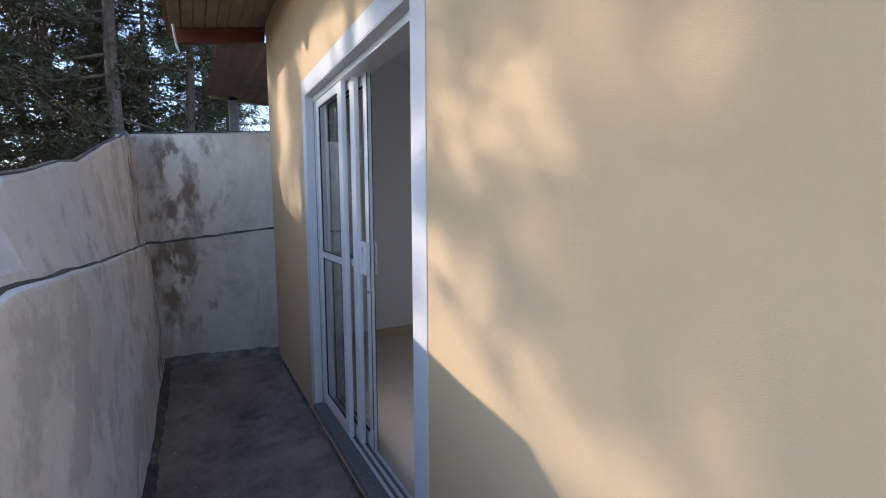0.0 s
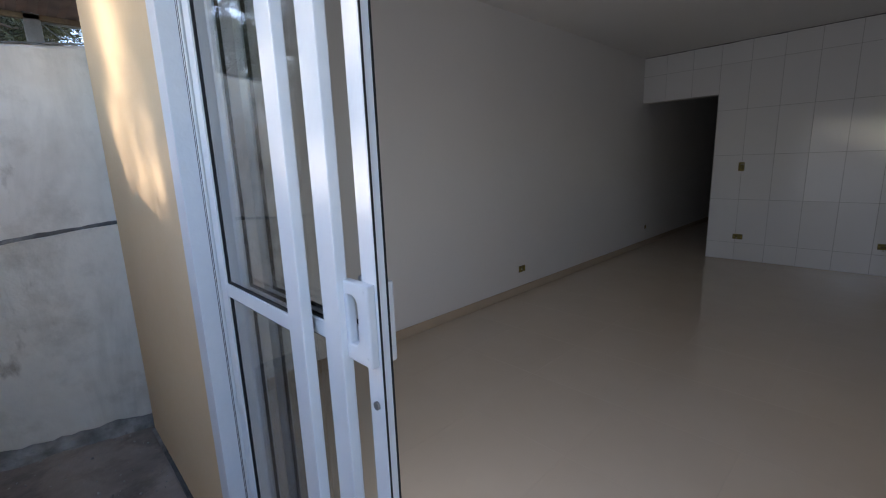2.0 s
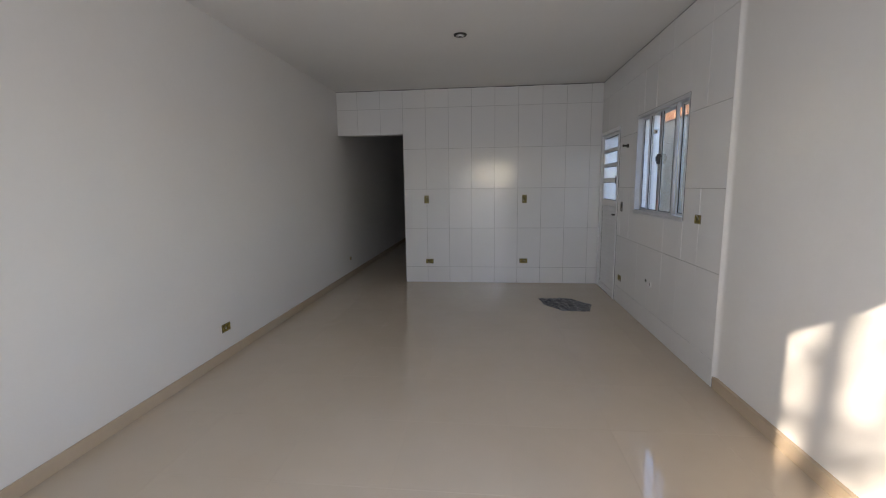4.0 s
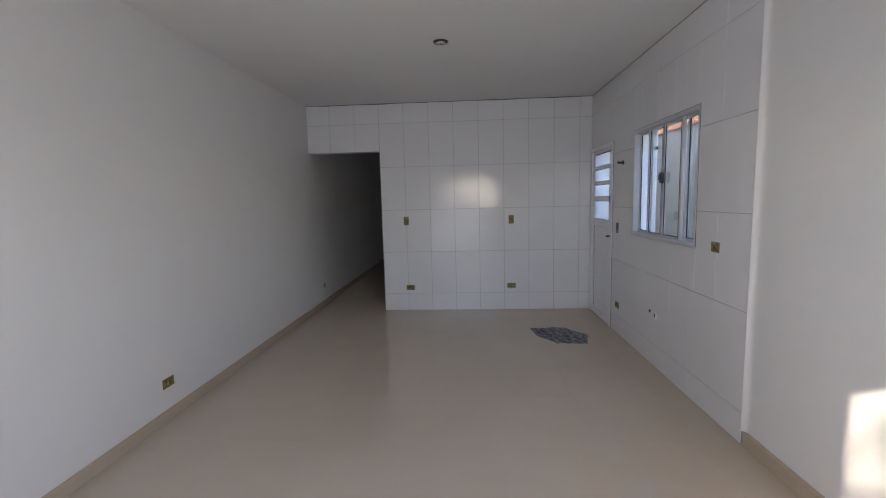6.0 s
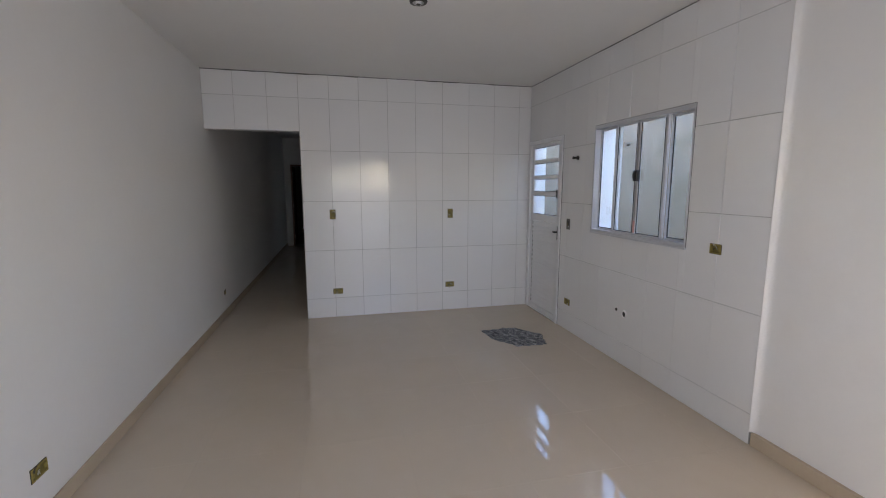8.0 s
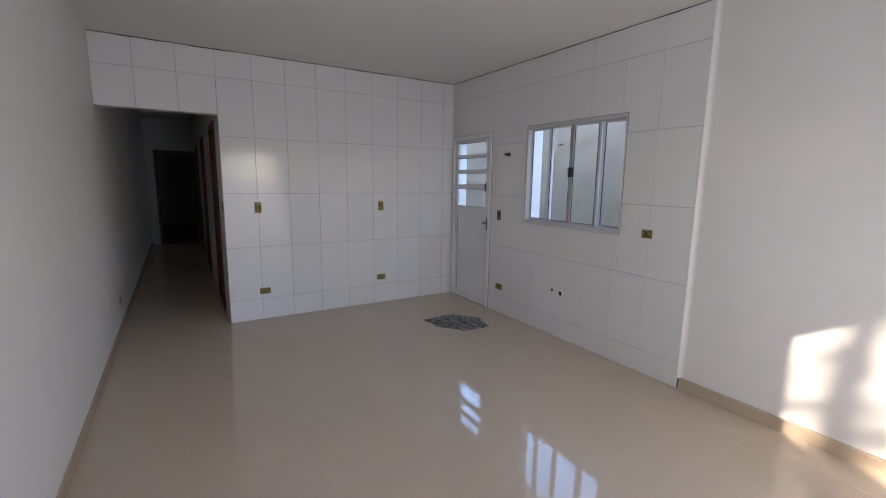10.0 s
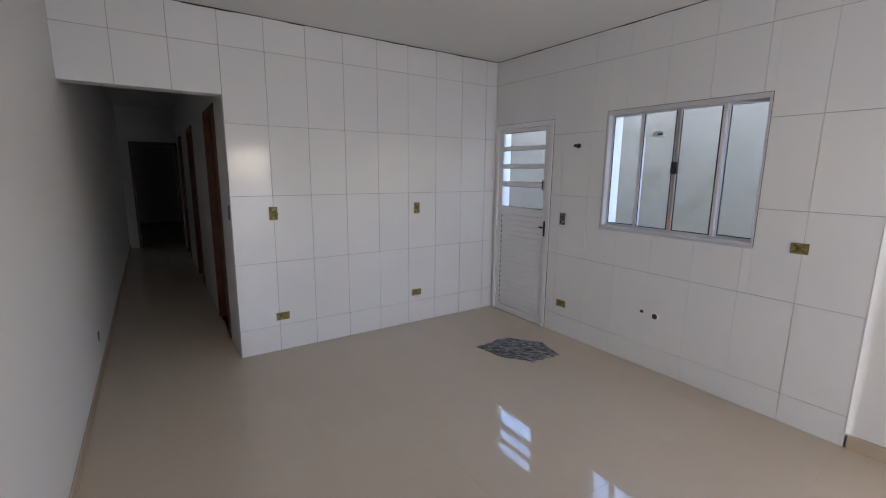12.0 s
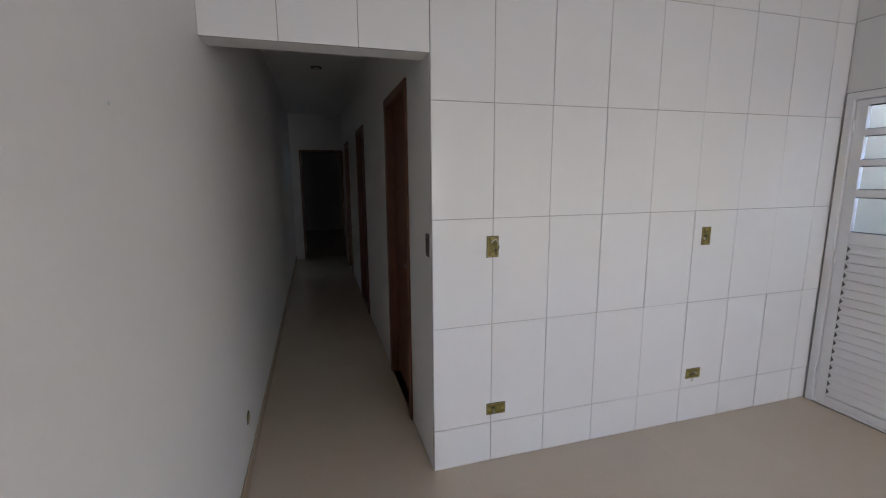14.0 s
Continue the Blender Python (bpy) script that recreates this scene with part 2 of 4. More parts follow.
GREY_MORTAR = stained("crumbled_mortar", (0.36, 0.345, 0.32), (0.10, 0.095, 0.085), (0.05, 0.046, 0.04), 0.95, 9, 0.7, spot=0.9)
OLIVE = material("box_inside", (0.20, 0.16, 0.03), 0.6, second=(0.10, 0.08, 0.02), scale=40)
STEEL = material("bright_steel", (0.6, 0.6, 0.6), 0.35, 0.9)
DARK_METAL = material("dark_pipe_metal", (0.05, 0.045, 0.04), 0.5, 0.3)
STICKER = material("red_sticker", (0.55, 0.08, 0.05), 0.5, second=(0.8, 0.75, 0.72), scale=70)
POST = material("concrete_post", (0.33, 0.33, 0.34), 0.9, amount=0.3, scale=8, bump=0.2)
CLOTH = rag("grey_rag")
GRIT = material("mortar_crumbs", (0.42, 0.40, 0.37), 0.9, second=(0.12, 0.11, 0.1), scale=40)
EARTH = material("bare_earth", (0.16, 0.11, 0.07), 0.95, second=(0.09, 0.09, 0.04), scale=0.4, bump=0.3, bump_scale=8)


# ---- builders ----
def part(name, bm, mat, parent=None, label="", smooth=False):
    me = bpy.data.meshes.new(name)
    bm.normal_update()
    bm.to_mesh(me)
    bm.free()
    me.materials.append(mat)
    if smooth:
        for p in me.polygons:
            p.use_smooth = True
    ob = new(name, me)
    if parent:
        ob.parent = parent
    if label:
        ob["label"] = label
    return ob


def piece(name, me, parent, at):
    ob = new(name, me)
    ob.location = at
    ob.parent = parent
    return ob


def thing(name, at, label, category, group="", kind=""):
    ob = new(name)
    ob.location = at
    ob.empty_display_size = 0.1
    return tagged(ob, label, category, group, kind)


def add_box(bm, lo, hi, bevel=0.0):
    x0, y0, z0 = lo
    x1, y1, z1 = hi
    got = bmesh.ops.create_cube(bm, size=1.0, matrix=Matrix.LocRotScale(((x0 + x1) / 2, (y0 + y1) / 2, (z0 + z1) / 2), None, (x1 - x0, y1 - y0, z1 - z0)))
    if bevel:
        edges = list({e for v in got["verts"] for e in v.link_edges})
        bmesh.ops.bevel(bm, geom=edges, offset=bevel, segments=2, affect="EDGES", profile=0.5)
    return bm


def box(lo, hi, bevel=0.0):
    return add_box(bmesh.new(), lo, hi, bevel)


def add_tube(bm, a, b, r0, r1=None, n=10):
    a, b = Vector(a), Vector(b)
    d = b - a
    m = Matrix.Translation((a + b) / 2) @ d.to_track_quat("Z", "Y").to_matrix().to_4x4()
    bmesh.ops.create_cone(bm, cap_ends=True, segments=n, radius1=r0, radius2=r0 if r1 is None else r1, depth=d.length, matrix=m)
    return bm


def structure(name, bm, mat, label, category="wall"):
    return tagged(part(name, bm, mat), label, category, kind="structure")


def wall_with_holes(axis, lo, hi, holes):
    """A wall box along axis 'x' or 'y' with rectangular holes (a0, a1, z0, z1) right through it."""
    bm = bmesh.new()
    k = 0 if axis == "x" else 1
    cuts = sorted({lo[k], hi[k], *[h[0] for h in holes], *[h[1] for h in holes]})
    levels = sorted({lo[2], hi[2], *[h[2] for h in holes], *[h[3] for h in holes]})

    def solid(i, j):
        if not (0 <= i < len(cuts) - 1 and 0 <= j < len(levels) - 1):
            return False
        a, z = (cuts[i] + cuts[i + 1]) / 2, (levels[j] + levels[j + 1]) / 2
        return not any(h[0] < a < h[1] and h[2] < z < h[3] for h in holes)

    seen = {}

    def vert(a, side, z):
        key = (round(a, 5), side, round(z, 5))
        if key not in seen:
            s = lo[1 - k] if side == 0 else hi[1 - k]
            seen[key] = bm.verts.new((a, s, z) if k == 0 else (s, a, z))
        return seen[key]

    for i in range(len(cuts) - 1):
        for j in range(len(levels) - 1):
            if not solid(i, j):
                continue
            a0, a1, z0, z1 = cuts[i], cuts[i + 1], levels[j], levels[j + 1]
            for side in (0, 1):
                bm.faces.new([vert(a0, side, z0), vert(a1, side, z0), vert(a1, side, z1), vert(a0, side, z1)])
            for di, dj, pts in ((-1, 0, ((a0, z0), (a0, z1))), (1, 0, ((a1, z0), (a1, z1))), (0, -1, ((a0, z0), (a1, z0))), (0, 1, ((a0, z1), (a1, z1)))):
                if not solid(i + di, j + dj):
                    (p, q), (r, s) = pts
                    bm.faces.new([vert(p, 0, q), vert(r, 0, s), vert(r, 1, s), vert(p, 1, q)])
    bmesh.ops.recalc_face_normals(bm, faces=bm.faces)
    return bm


# ---- plan ----
FX0, FX1 = 0.90, 1.05            # front wall, outer and inner face
BACK, LEFT, RIGHT = 7.36, 5.34, 1.54
TOP, YARD_Z = 2.82, -0.10
DOOR_Y0, DOOR_Y1, DOOR_TOP = 2.584, 4.075, 1.985
OPEN_Y, OPEN_Z = 4.36, 2.195     # passage in the back wall
WIN = (4.68, 5.89, 1.14, 2.145)
KDOOR = (6.49, 7.345, 0.0, 2.13)
END = 14.22
FAR = 19.2

# the front of the house, its door and yard are laid out at 1:1.07 about this point and brought to size below
FRONT = Matrix.Translation((1.05, 3.33, 0)) @ Matrix.Scale(1.07, 4) @ Matrix.Translation((-1.05, -3.33, 0))
IN_Y0, IN_Y1, IN_TOP = (FRONT @ Vector((0, DOOR_Y0, 0))).y, (FRONT @ Vector((0, DOOR_Y1, 0))).y, DOOR_TOP * 1.07

# ---- structure ----
structure("wall_front", wall_with_holes("y", (FX0, 1.36, -0.3), (FX1, 5.47, 2.92), [(DOOR_Y0, DOOR_Y1, -0.03, DOOR_TOP)]), YELLOW,
          "yellow rendered front wall with a sliding door opening")
lining = bmesh.new()
for lo, hi in (((FX1, 1.50, 0), (FX1 + 0.012, IN_Y0, TOP)), ((FX1, IN_Y1, 0), (FX1 + 0.012, LEFT, TOP)), ((FX1, IN_Y0, IN_TOP), (FX1 + 0.012, IN_Y1, TOP))):
    add_box(lining, lo, hi)
structure("wall_front_inside", lining, WHITE_WALL, "white painted plaster inside of the front wall")
structure("wall_left", box((FX1, LEFT, -0.3), (FAR, LEFT + 0.08, 2.92)), WHITE_WALL, "long plain white painted wall running into the hallway")
structure("wall_right", wall_with_holes("x", (FX1, 1.315, -0.3), (BACK + 0.15, RIGHT - 0.04, 2.92), [WIN, KDOOR]), WHITE_WALL,
          "white painted side wall with window and kitchen door")
tile_bed_right = wall_with_holes("x", (4.065, RIGHT - 0.04, 0.0), (BACK, RIGHT - 0.0048, TOP - 0.002), [WIN, KDOOR])
tile_wall_right = structure("wall_tiled_right", tile_bed_right, GROUT, "kitchen wall clad in glossy white tiles")
back_holes = [(OPEN_Y, LEFT + 0.2, -0.35, OPEN_Z)]
structure("wall_back", wall_with_holes("y", (BACK + 0.012, RIGHT - 0.2, -0.3), (BACK + 0.15, LEFT, 2.92), back_holes), WHITE_WALL,
          "back wall with the doorless opening to the hallway")
tile_wall_back = structure("wall_tiled_back", wall_with_holes("y", (BACK + 0.0048, RIGHT, 0.0), (BACK + 0.012, LEFT, TOP - 0.002), back_holes), GROUT,
                           "kitchen back wall clad in glossy white tiles")
structure("ceiling", box((FX1, 1.36, TOP), (FAR, LEFT + 0.08, TOP + 0.1)), CEILING, "flat off-white painted ceiling", "ceiling")
floor = structure("floor", box((FX0 + 0.13, RIGHT - 0.04, -0.2), (FAR, LEFT, -0.0009)), FLOOR_GROUT, "glossy beige porcelain tile floor", "floor")
# hallway
HD = [(7.92, 8.70), (10.30, 11.10), (12.60, 13.30)]
structure("wall_hall", wall_with_holes("x", (BACK + 0.15, OPEN_Y - 0.15, -0.3), (END, OPEN_Y, 2.92), [(a, b, 0, 2.17) for a, b in HD]), WHITE_WALL,
          "white hallway wall with brown wooden doors")
structure("wall_hall_end", wall_with_holes("y", (END, 3.0, -0.3), (END + 0.12, LEFT, 2.92), [(4.36, 5.18, 0, 2.14)]), WHITE_WALL, "white wall at the end of the hallway")
structure("wall_far_room", wall_with_holes("y", (FAR, 2.9, -0.3), (FAR + 0.1, LEFT + 0.08, 2.92), []), WHITE_WALL, "plain wall of the dark room past the hallway")
structure("wall_far_room_side", box((END, 2.9, -0.3), (FAR, 3.0, 2.92)), WHITE_WALL, "plain side wall of the dark far room")
# unseen opening, lets sky light through the last room into the hallway
structure("wall_rooms_side", wall_with_holes("x", (BACK + 0.15, 1.36, -0.3), (END, 1.5, 2.92), [(12.3, 13.7, 1.0, 2.1)]), WHITE_WALL, "outer wall behind the rooms with an unseen window opening")

# dark unfinished gap between tiles and ceiling
def open_joint(length, seed):
    """A ragged dark strip, its lower edge uneven, along local x."""
    bm = bmesh.new()
    n = int(length / 0.05)
    rows = []
    for i in range(n + 1):
        x = length * i / n
        low = -0.008 - 0.007 * abs(noise.noise((x * 1.7, seed, 0))) - 0.004 * noise.noise((x * 9, seed, 5))
        rows.append([bm.verts.new((x, y, z)) for y, z in ((0, -0.0005), (-0.0016, -0.0005), (-0.0016, low), (0, low))])
    for p, q in zip(rows, rows[1:]):
        for k in range(4):
            bm.faces.new([p[k], p[(k + 1) % 4], q[(k + 1) % 4], q[k]])
    bmesh.ops.recalc_face_normals(bm, faces=bm.faces)
    return bm


gap = structure("ceiling_gap", open_joint(LEFT - RIGHT, 2.0), RUBBER, "dark ragged open joint above the back wall tiles", "trim")
gap.matrix_basis = pose(BACK + 0.002, LEFT, TOP, 0, 0, -90)
gap = structure("ceiling_gap", open_joint(BACK - 4.07, 9.0), RUBBER, "dark ragged open joint above the side wall tiles", "trim")
gap.matrix_basis = pose(BACK, RIGHT - 0.002, TOP, 0, 0, 180)

# skirting
sk = bmesh.new()
add_box(sk, (FX1 + 0.012, LEFT - 0.012, 0.0), (END, LEFT, 0.085), 0.003)
structure("baseboard", sk, SKIRTING, "beige porcelain skirting along the long white wall", "baseboard")
sk = bmesh.new()
add_box(sk, (FX1 + 0.03, RIGHT - 0.04, 0.0), (4.055, RIGHT - 0.001, 0.085), 0.003)
structure("baseboard", sk, SKIRTING, "beige porcelain skirting along the short white wall", "baseboard")

# rounded plaster edge where the tiles begin
cv = bmesh.new()
prof = [(FX1 + 0.012, RIGHT - 0.026), (3.97, RIGHT - 0.026), (4.015, RIGHT - 0.0258), (4.03, RIGHT - 0.0245), (4.04, RIGHT - 0.022), (4.048, RIGHT - 0.018), (4.056, RIGHT - 0.011), (4.062, RIGHT - 0.004), (4.0655, RIGHT + 0.0008), (4.0705, RIGHT + 0.0012), (4.0705, RIGHT - 0.02)]
lowz = [cv.verts.new((x, y, 0.085)) for x, y in prof]
upz = [cv.verts.new((x, y, TOP)) for x, y in prof]
for i in range(10):
    cv.faces.new([lowz[i], lowz[i + 1], upz[i + 1], upz[i]])
tagged(part("plaster_edge", cv, WHITE_WALL, smooth=True), "white plaster coat with a rounded edge beside the tiles", "trim", kind="structure")

# ---- yard ----
structure("ground", box((-400, -400, -0.6), (400, 400, -0.25)), EARTH, "bare earth ground", "ground")
def walkway():
    """A hand-floated slab with shallow hollows and trowel ridges."""
    bm = bmesh.new()
    nx, ny = 40, 150
    x0, x1, y0, y1 = -0.35, FX0, -1.5, 5.85
    grid = []
    for j in range(ny + 1):
        y = y0 + (y1 - y0) * j / ny
        row = []
        for i in range(nx + 1):
            x = x0 + (x1 - x0) * i / nx
            z = YARD_Z + 0.010 * noise.noise((x * 2.2, y * 1.6, 1)) + 0.006 * noise.noise((x * 7, y * 5, 3)) + 0.007 * abs(noise.noise((x * 3.1, y * 9, 6))) - 0.004
            row.append(bm.verts.new((x, y, z)))
        grid.append(row)
    for a, b in zip(grid, grid[1:]):
        for i in range(nx):
            bm.faces.new([a[i], a[i + 1], b[i + 1], b[i]])
    edge = [v for v in grid[0]] + [r[-1] for r in grid[1:]] + grid[-1][-2::-1] + [r[0] for r in grid[-2:0:-1]]
    low = [bm.verts.new((v.co.x, v.co.y, -0.35)) for v in edge]
    for k in range(len(edge)):
        q = (k + 1) % len(edge)
        bm.faces.new([edge[k], low[k], low[q], edge[q]])
    bmesh.ops.recalc_face_normals(bm, faces=bm.faces)
    return bm


tagged(part("pavement", walkway(), YARD, smooth=True), "dark stained uneven concrete walkway", "pavement", kind="structure")
structure("pavement_outer", box((-6.0, -6.0, -0.3), (FX0, -1.5, YARD_Z - 0.004)), YARD, "dark stained concrete yard", "pavement")
grit = bmesh.new()
gr = random.Random(11)
for _ in range(420):
    x, y = gr.uniform(0.02, 0.86), gr.uniform(2.4, 5.6)
    q = gr.uniform(0.0025, 0.008) * (1.6 if gr.random() < 0.1 else 1)
    bmesh.ops.create_icosphere(grit, subdivisions=1, radius=q, matrix=Matrix.LocRotScale((x, y, YARD_Z + 0.002), Euler((gr.random() * 3, gr.random() * 3, 0)), (1, gr.uniform(0.5, 0.9), 0.6)))
tagged(part("grit", grit, GRIT), "pale mortar crumbs scattered on the walkway", "grit", kind="stuff")


def along(table, v):
    """Straight lines between the pairs of a short table."""
    for (a, p), (b, q) in zip(table, table[1:]):
        if v <= b:
            return p + (q - p) * max(0.0, (v - a) / (b - a))
    return table[-1][1]


def garden_top(y):
    return along([(2.0, 0.76), (2.3, 1.14), (2.62, 1.24), (2.77, 1.385), (3.1, 1.425), (3.4, 1.475), (3.7, 1.50), (4.5, 1.675), (5.2, 1.80), (5.6, 1.90)], y) + 0.006 * noise.noise((y * 2.3, 0, 0))


def garden_ledge(y):
    return along([(1.9, 0.72), (2.25, 1.08), (2.45, 1.14), (2.9, 1.11), (3.6, 1.07), (4.8, 1.02), (5.55, 0.985)], y) + 0.006 * noise.noise((y * 3.1, 5, 0))


def garden_wall():
    """The old wall: battered and thicker below a rough ledge, its top falling towards the street."""
    bm = bmesh.new()
    ys = [5.90 - i * 0.1 for i in range(80)]
    rows = []
    for i, y in enumerate(ys):
        t, led = garden_top(y), garden_ledge(y)
        w = 0.012 * noise.noise((y * 2.0, 9, 0))
        v = 0.012 * noise.noise((y * 1.3, 4, 3))
        rows.append([bm.verts.new(p) for p in (
            (-0.015 + v, y, -0.3), (-0.03 + v, y, 0.25), (-0.05 + w, y, 0.6), (-0.066 + w, y, led - 0.014), (-0.069 + w, y, led - 0.005), (-0.076 + w, y, led),
            (-0.096, y, led + 0.002), (-0.102, y, led + 0.03), (-0.152, y, t - 0.012), (-0.16, y, t), (-0.178, y, t - 0.05), (-0.29, y, -0.3))])
    for a, b in zip(rows, rows[1:]):
        for i in range(11):
            bm.faces.new([a[i], a[i + 1], b[i + 1], b[i]])
    bm.faces.new(rows[0])
    bm.faces.new(rows[-1][::-1])
    bmesh.ops.recalc_face_normals(bm, faces=bm.faces)
    return bm


def end_wall():
    """The wall that closes the walkway, set slightly askew, with the same ledge."""
    bm = bmesh.new()
    rows = []
    for i in range(36):
        x = -0.25 + i * 0.05
        y = 5.79 - 0.20 * x
        led = 0.985 + 0.12 * max(0, x) + 0.008 * noise.noise((x * 6, 2, 0))
        t = 1.905 + 0.07 * x + 0.01 * noise.noise((x * 7, 8, 0))
        rows.append([bm.verts.new(p) for p in (
            (x, y - 0.02, -0.3), (x, y, -0.06), (x, y - 0.13, led - 0.02), (x, y - 0.135, led - 0.004), (x, y - 0.10, led + 0.004), (x, y - 0.12, t - 0.02), (x, y - 0.10, t), (x, y + 0.15, t), (x, y + 0.17, -0.3))])
    for a, b in zip(rows, rows[1:]):
        for i in range(8):
            bm.faces.new([a[i], a[i + 1], b[i + 1], b[i]])
    bm.faces.new(rows[0])
    bm.faces.new(rows[-1][::-1])
    bmesh.ops.recalc_face_normals(bm, faces=bm.faces)
    return bm


structure("wall_garden", garden_wall(), CONCRETE_WALL, "old grey rendered garden wall with pale worn patches and a ledge")
structure("wall_garden_end", end_wall(), END_WALL, "old rendered end wall with rust brown and black stains")
structure("wall_neighbour", box((0.95, -0.1, -0.3), (16, 0.10, 2.47)), SIDE_WALL, "algae stained beige boundary wall beside the house")


def rough_strip(path, width, height, seed, across):
    """A hand-laid mortar fillet along a straight line."""
    bm = bmesh.new()
    a, b = Vector(path[0]), Vector(path[1])
    side = Vector(across)
    n = int((b - a).length / 0.04)
    rows = []
    for i in range(n + 1):
        p = a + (b - a) * i / n
        row = []
        for j in range(6):
            u = j / 5
            k = noise.noise((i * 0.33, j * 0.9, seed)) + 0.7 * noise.noise((i * 0.9, j * 1.7, seed + 40))
            row.append(bm.verts.new(p + side * width * u * (1 + 0.25 * k) + Vector((0, 0, height * (1 - u) ** 1.3 * (1 + 0.7 * k) + 0.003 + (0 if j < 5 else -0.02)))))
        rows.append(row)
    for r, q in zip(rows, rows[1:]):
        for j in range(5):
            bm.faces.new([r[j], r[j + 1], q[j + 1], q[j]])
    bmesh.ops.recalc_face_normals(bm, faces=bm.faces)
    return bm


tagged(part("mortar_strip", rough_strip(((-0.05, 5.80, YARD_Z), (-0.05, -1.0, YARD_Z)), 0.085, 0.04, 1.0, (1, 0, 0)), BLACK_MORTAR), "black mossy mortar strip at the wall base", "trim", kind="structure")
tagged(part("mortar_strip", rough_strip(((-0.05, 5.79, YARD_Z), (0.95, 5.59, YARD_Z)), 0.10, 0.045, 7.0, (-0.17, -0.98, 0)), GREY_MORTAR), "grey mortar strip along the end wall base", "trim", kind="structure")

# rough black strips lying on the ledges
def ledge_line(points, full=1.0):
    bm = bmesh.new()
    rows = []
    for i, (p, out) in enumerate(points):
        p, out = Vector(p), Vector(out)
        w = full * (0.020 + 0.009 * noise.noise((i * 0.4, 3, 1)))
        h = full * (0.007 + 0.006 * noise.noise((i * 0.5, 7, 1)))
        rows.append([bm.verts.new(q) for q in (p - out * 0.01 + Vector((0, 0, h * 1.6)), p + out * w * 0.5 + Vector((0, 0, h)), p + out * w + Vector((0, 0, -0.004 * full)), p + out * w * 0.9 + Vector((0, 0, -0.008 * full - h)))])
    for a, b in zip(rows, rows[1:]):
        for j in range(3):
            bm.faces.new([a[j], a[j + 1], b[j + 1], b[j]])
    bmesh.ops.recalc_face_normals(bm, faces=bm.faces)
    return bm


tagged(part("ledge", ledge_line([((-0.094, 5.7 - 0.1 * i, garden_ledge(5.7 - 0.1 * i) + 0.003), (1, 0, 0)) for i in range(36)], 0.5), BLACK_MORTAR, smooth=True),
       "rough black ledge along the garden wall", "trim", kind="structure")
tagged(part("ledge", ledge_line([((-0.09 + 0.04 * i, 5.79 - 0.20 * (-0.09 + 0.04 * i) - 0.105, 0.987 + 0.12 * max(0, -0.09 + 0.04 * i) + 0.004), (-0.2, -0.98, 0)) for i in range(30)]), BLACK_MORTAR, smooth=True),
       "rough black ledge along the end wall", "trim", kind="structure")

tagged(part("wall_top_moss", ledge_line([((-0.165, 5.6 - 0.1 * i, garden_top(5.6 - 0.1 * i) + 0.002), (1, 0, 0)) for i in range(29)], 0.3), BLACK_MORTAR, smooth=True),
       "dark moss along the top of the garden wall", "trim", kind="structure")
tagged(part("wall_top_moss", ledge_line([((-0.12 + 0.04 * i, 5.79 - 0.20 * (-0.12 + 0.04 * i) - 0.105, 1.907 + 0.07 * (-0.12 + 0.04 * i) + 0.004), (-0.2, -0.98, 0)) for i in range(30)], 0.5), BLACK_MORTAR, smooth=True),
       "dark moss along the top of the end wall", "trim", kind="structure")
tagged(part("wall_base_dirt", rough_strip(((FX0 + 0.002, 5.47, YARD_Z), (FX0 + 0.002, 1.4, YARD_Z)), 0.02, 0.009, 13.0, (-1, 0, 0)), BLACK_MORTAR), "dark dirt line along the base of the house", "trim", kind="structure")

# white painted surround of the front door
tr = bmesh.new()
for lo, hi in (((FX0 - 0.004, 2.483, -0.05), (FX0, DOOR_Y0, 2.08)), ((FX0 - 0.004, DOOR_Y1 - 0.005, -0.05), (FX0, 4.155, 2.08)), ((FX0 - 0.004, DOOR_Y0, DOOR_TOP), (FX0, DOOR_Y1 - 0.005, 2.08))):
    add_box(tr, lo, hi, 0.0015)
for lo, hi in (((FX0 - 0.002, DOOR_Y0, 0.0), (FX1 + 0.02, DOOR_Y0 + 0.006, DOOR_TOP)), ((FX0 - 0.002, DOOR_Y1 - 0.006, 0.0), (FX1 + 0.01, DOOR_Y1, DOOR_TOP)), ((FX0 - 0.002, DOOR_Y0 + 0.006, DOOR_TOP - 0.006), (FX1 + 0.01, DOOR_Y1 - 0.006, DOOR_TOP))):
    add_box(tr, lo, hi)
tagged(part("trim", tr, WHITE_TRIM), "white painted surround of the sliding door", "trim", kind="structure")
tagged(part("door_sill", box((FX0 - 0.02, DOOR_Y0 + 0.006, -0.03), (FX1 + 0.0, DOOR_Y1 - 0.006, 0.0), 0.004), GRANITE), "dark granite threshold of the sliding door", "sill", kind="structure")


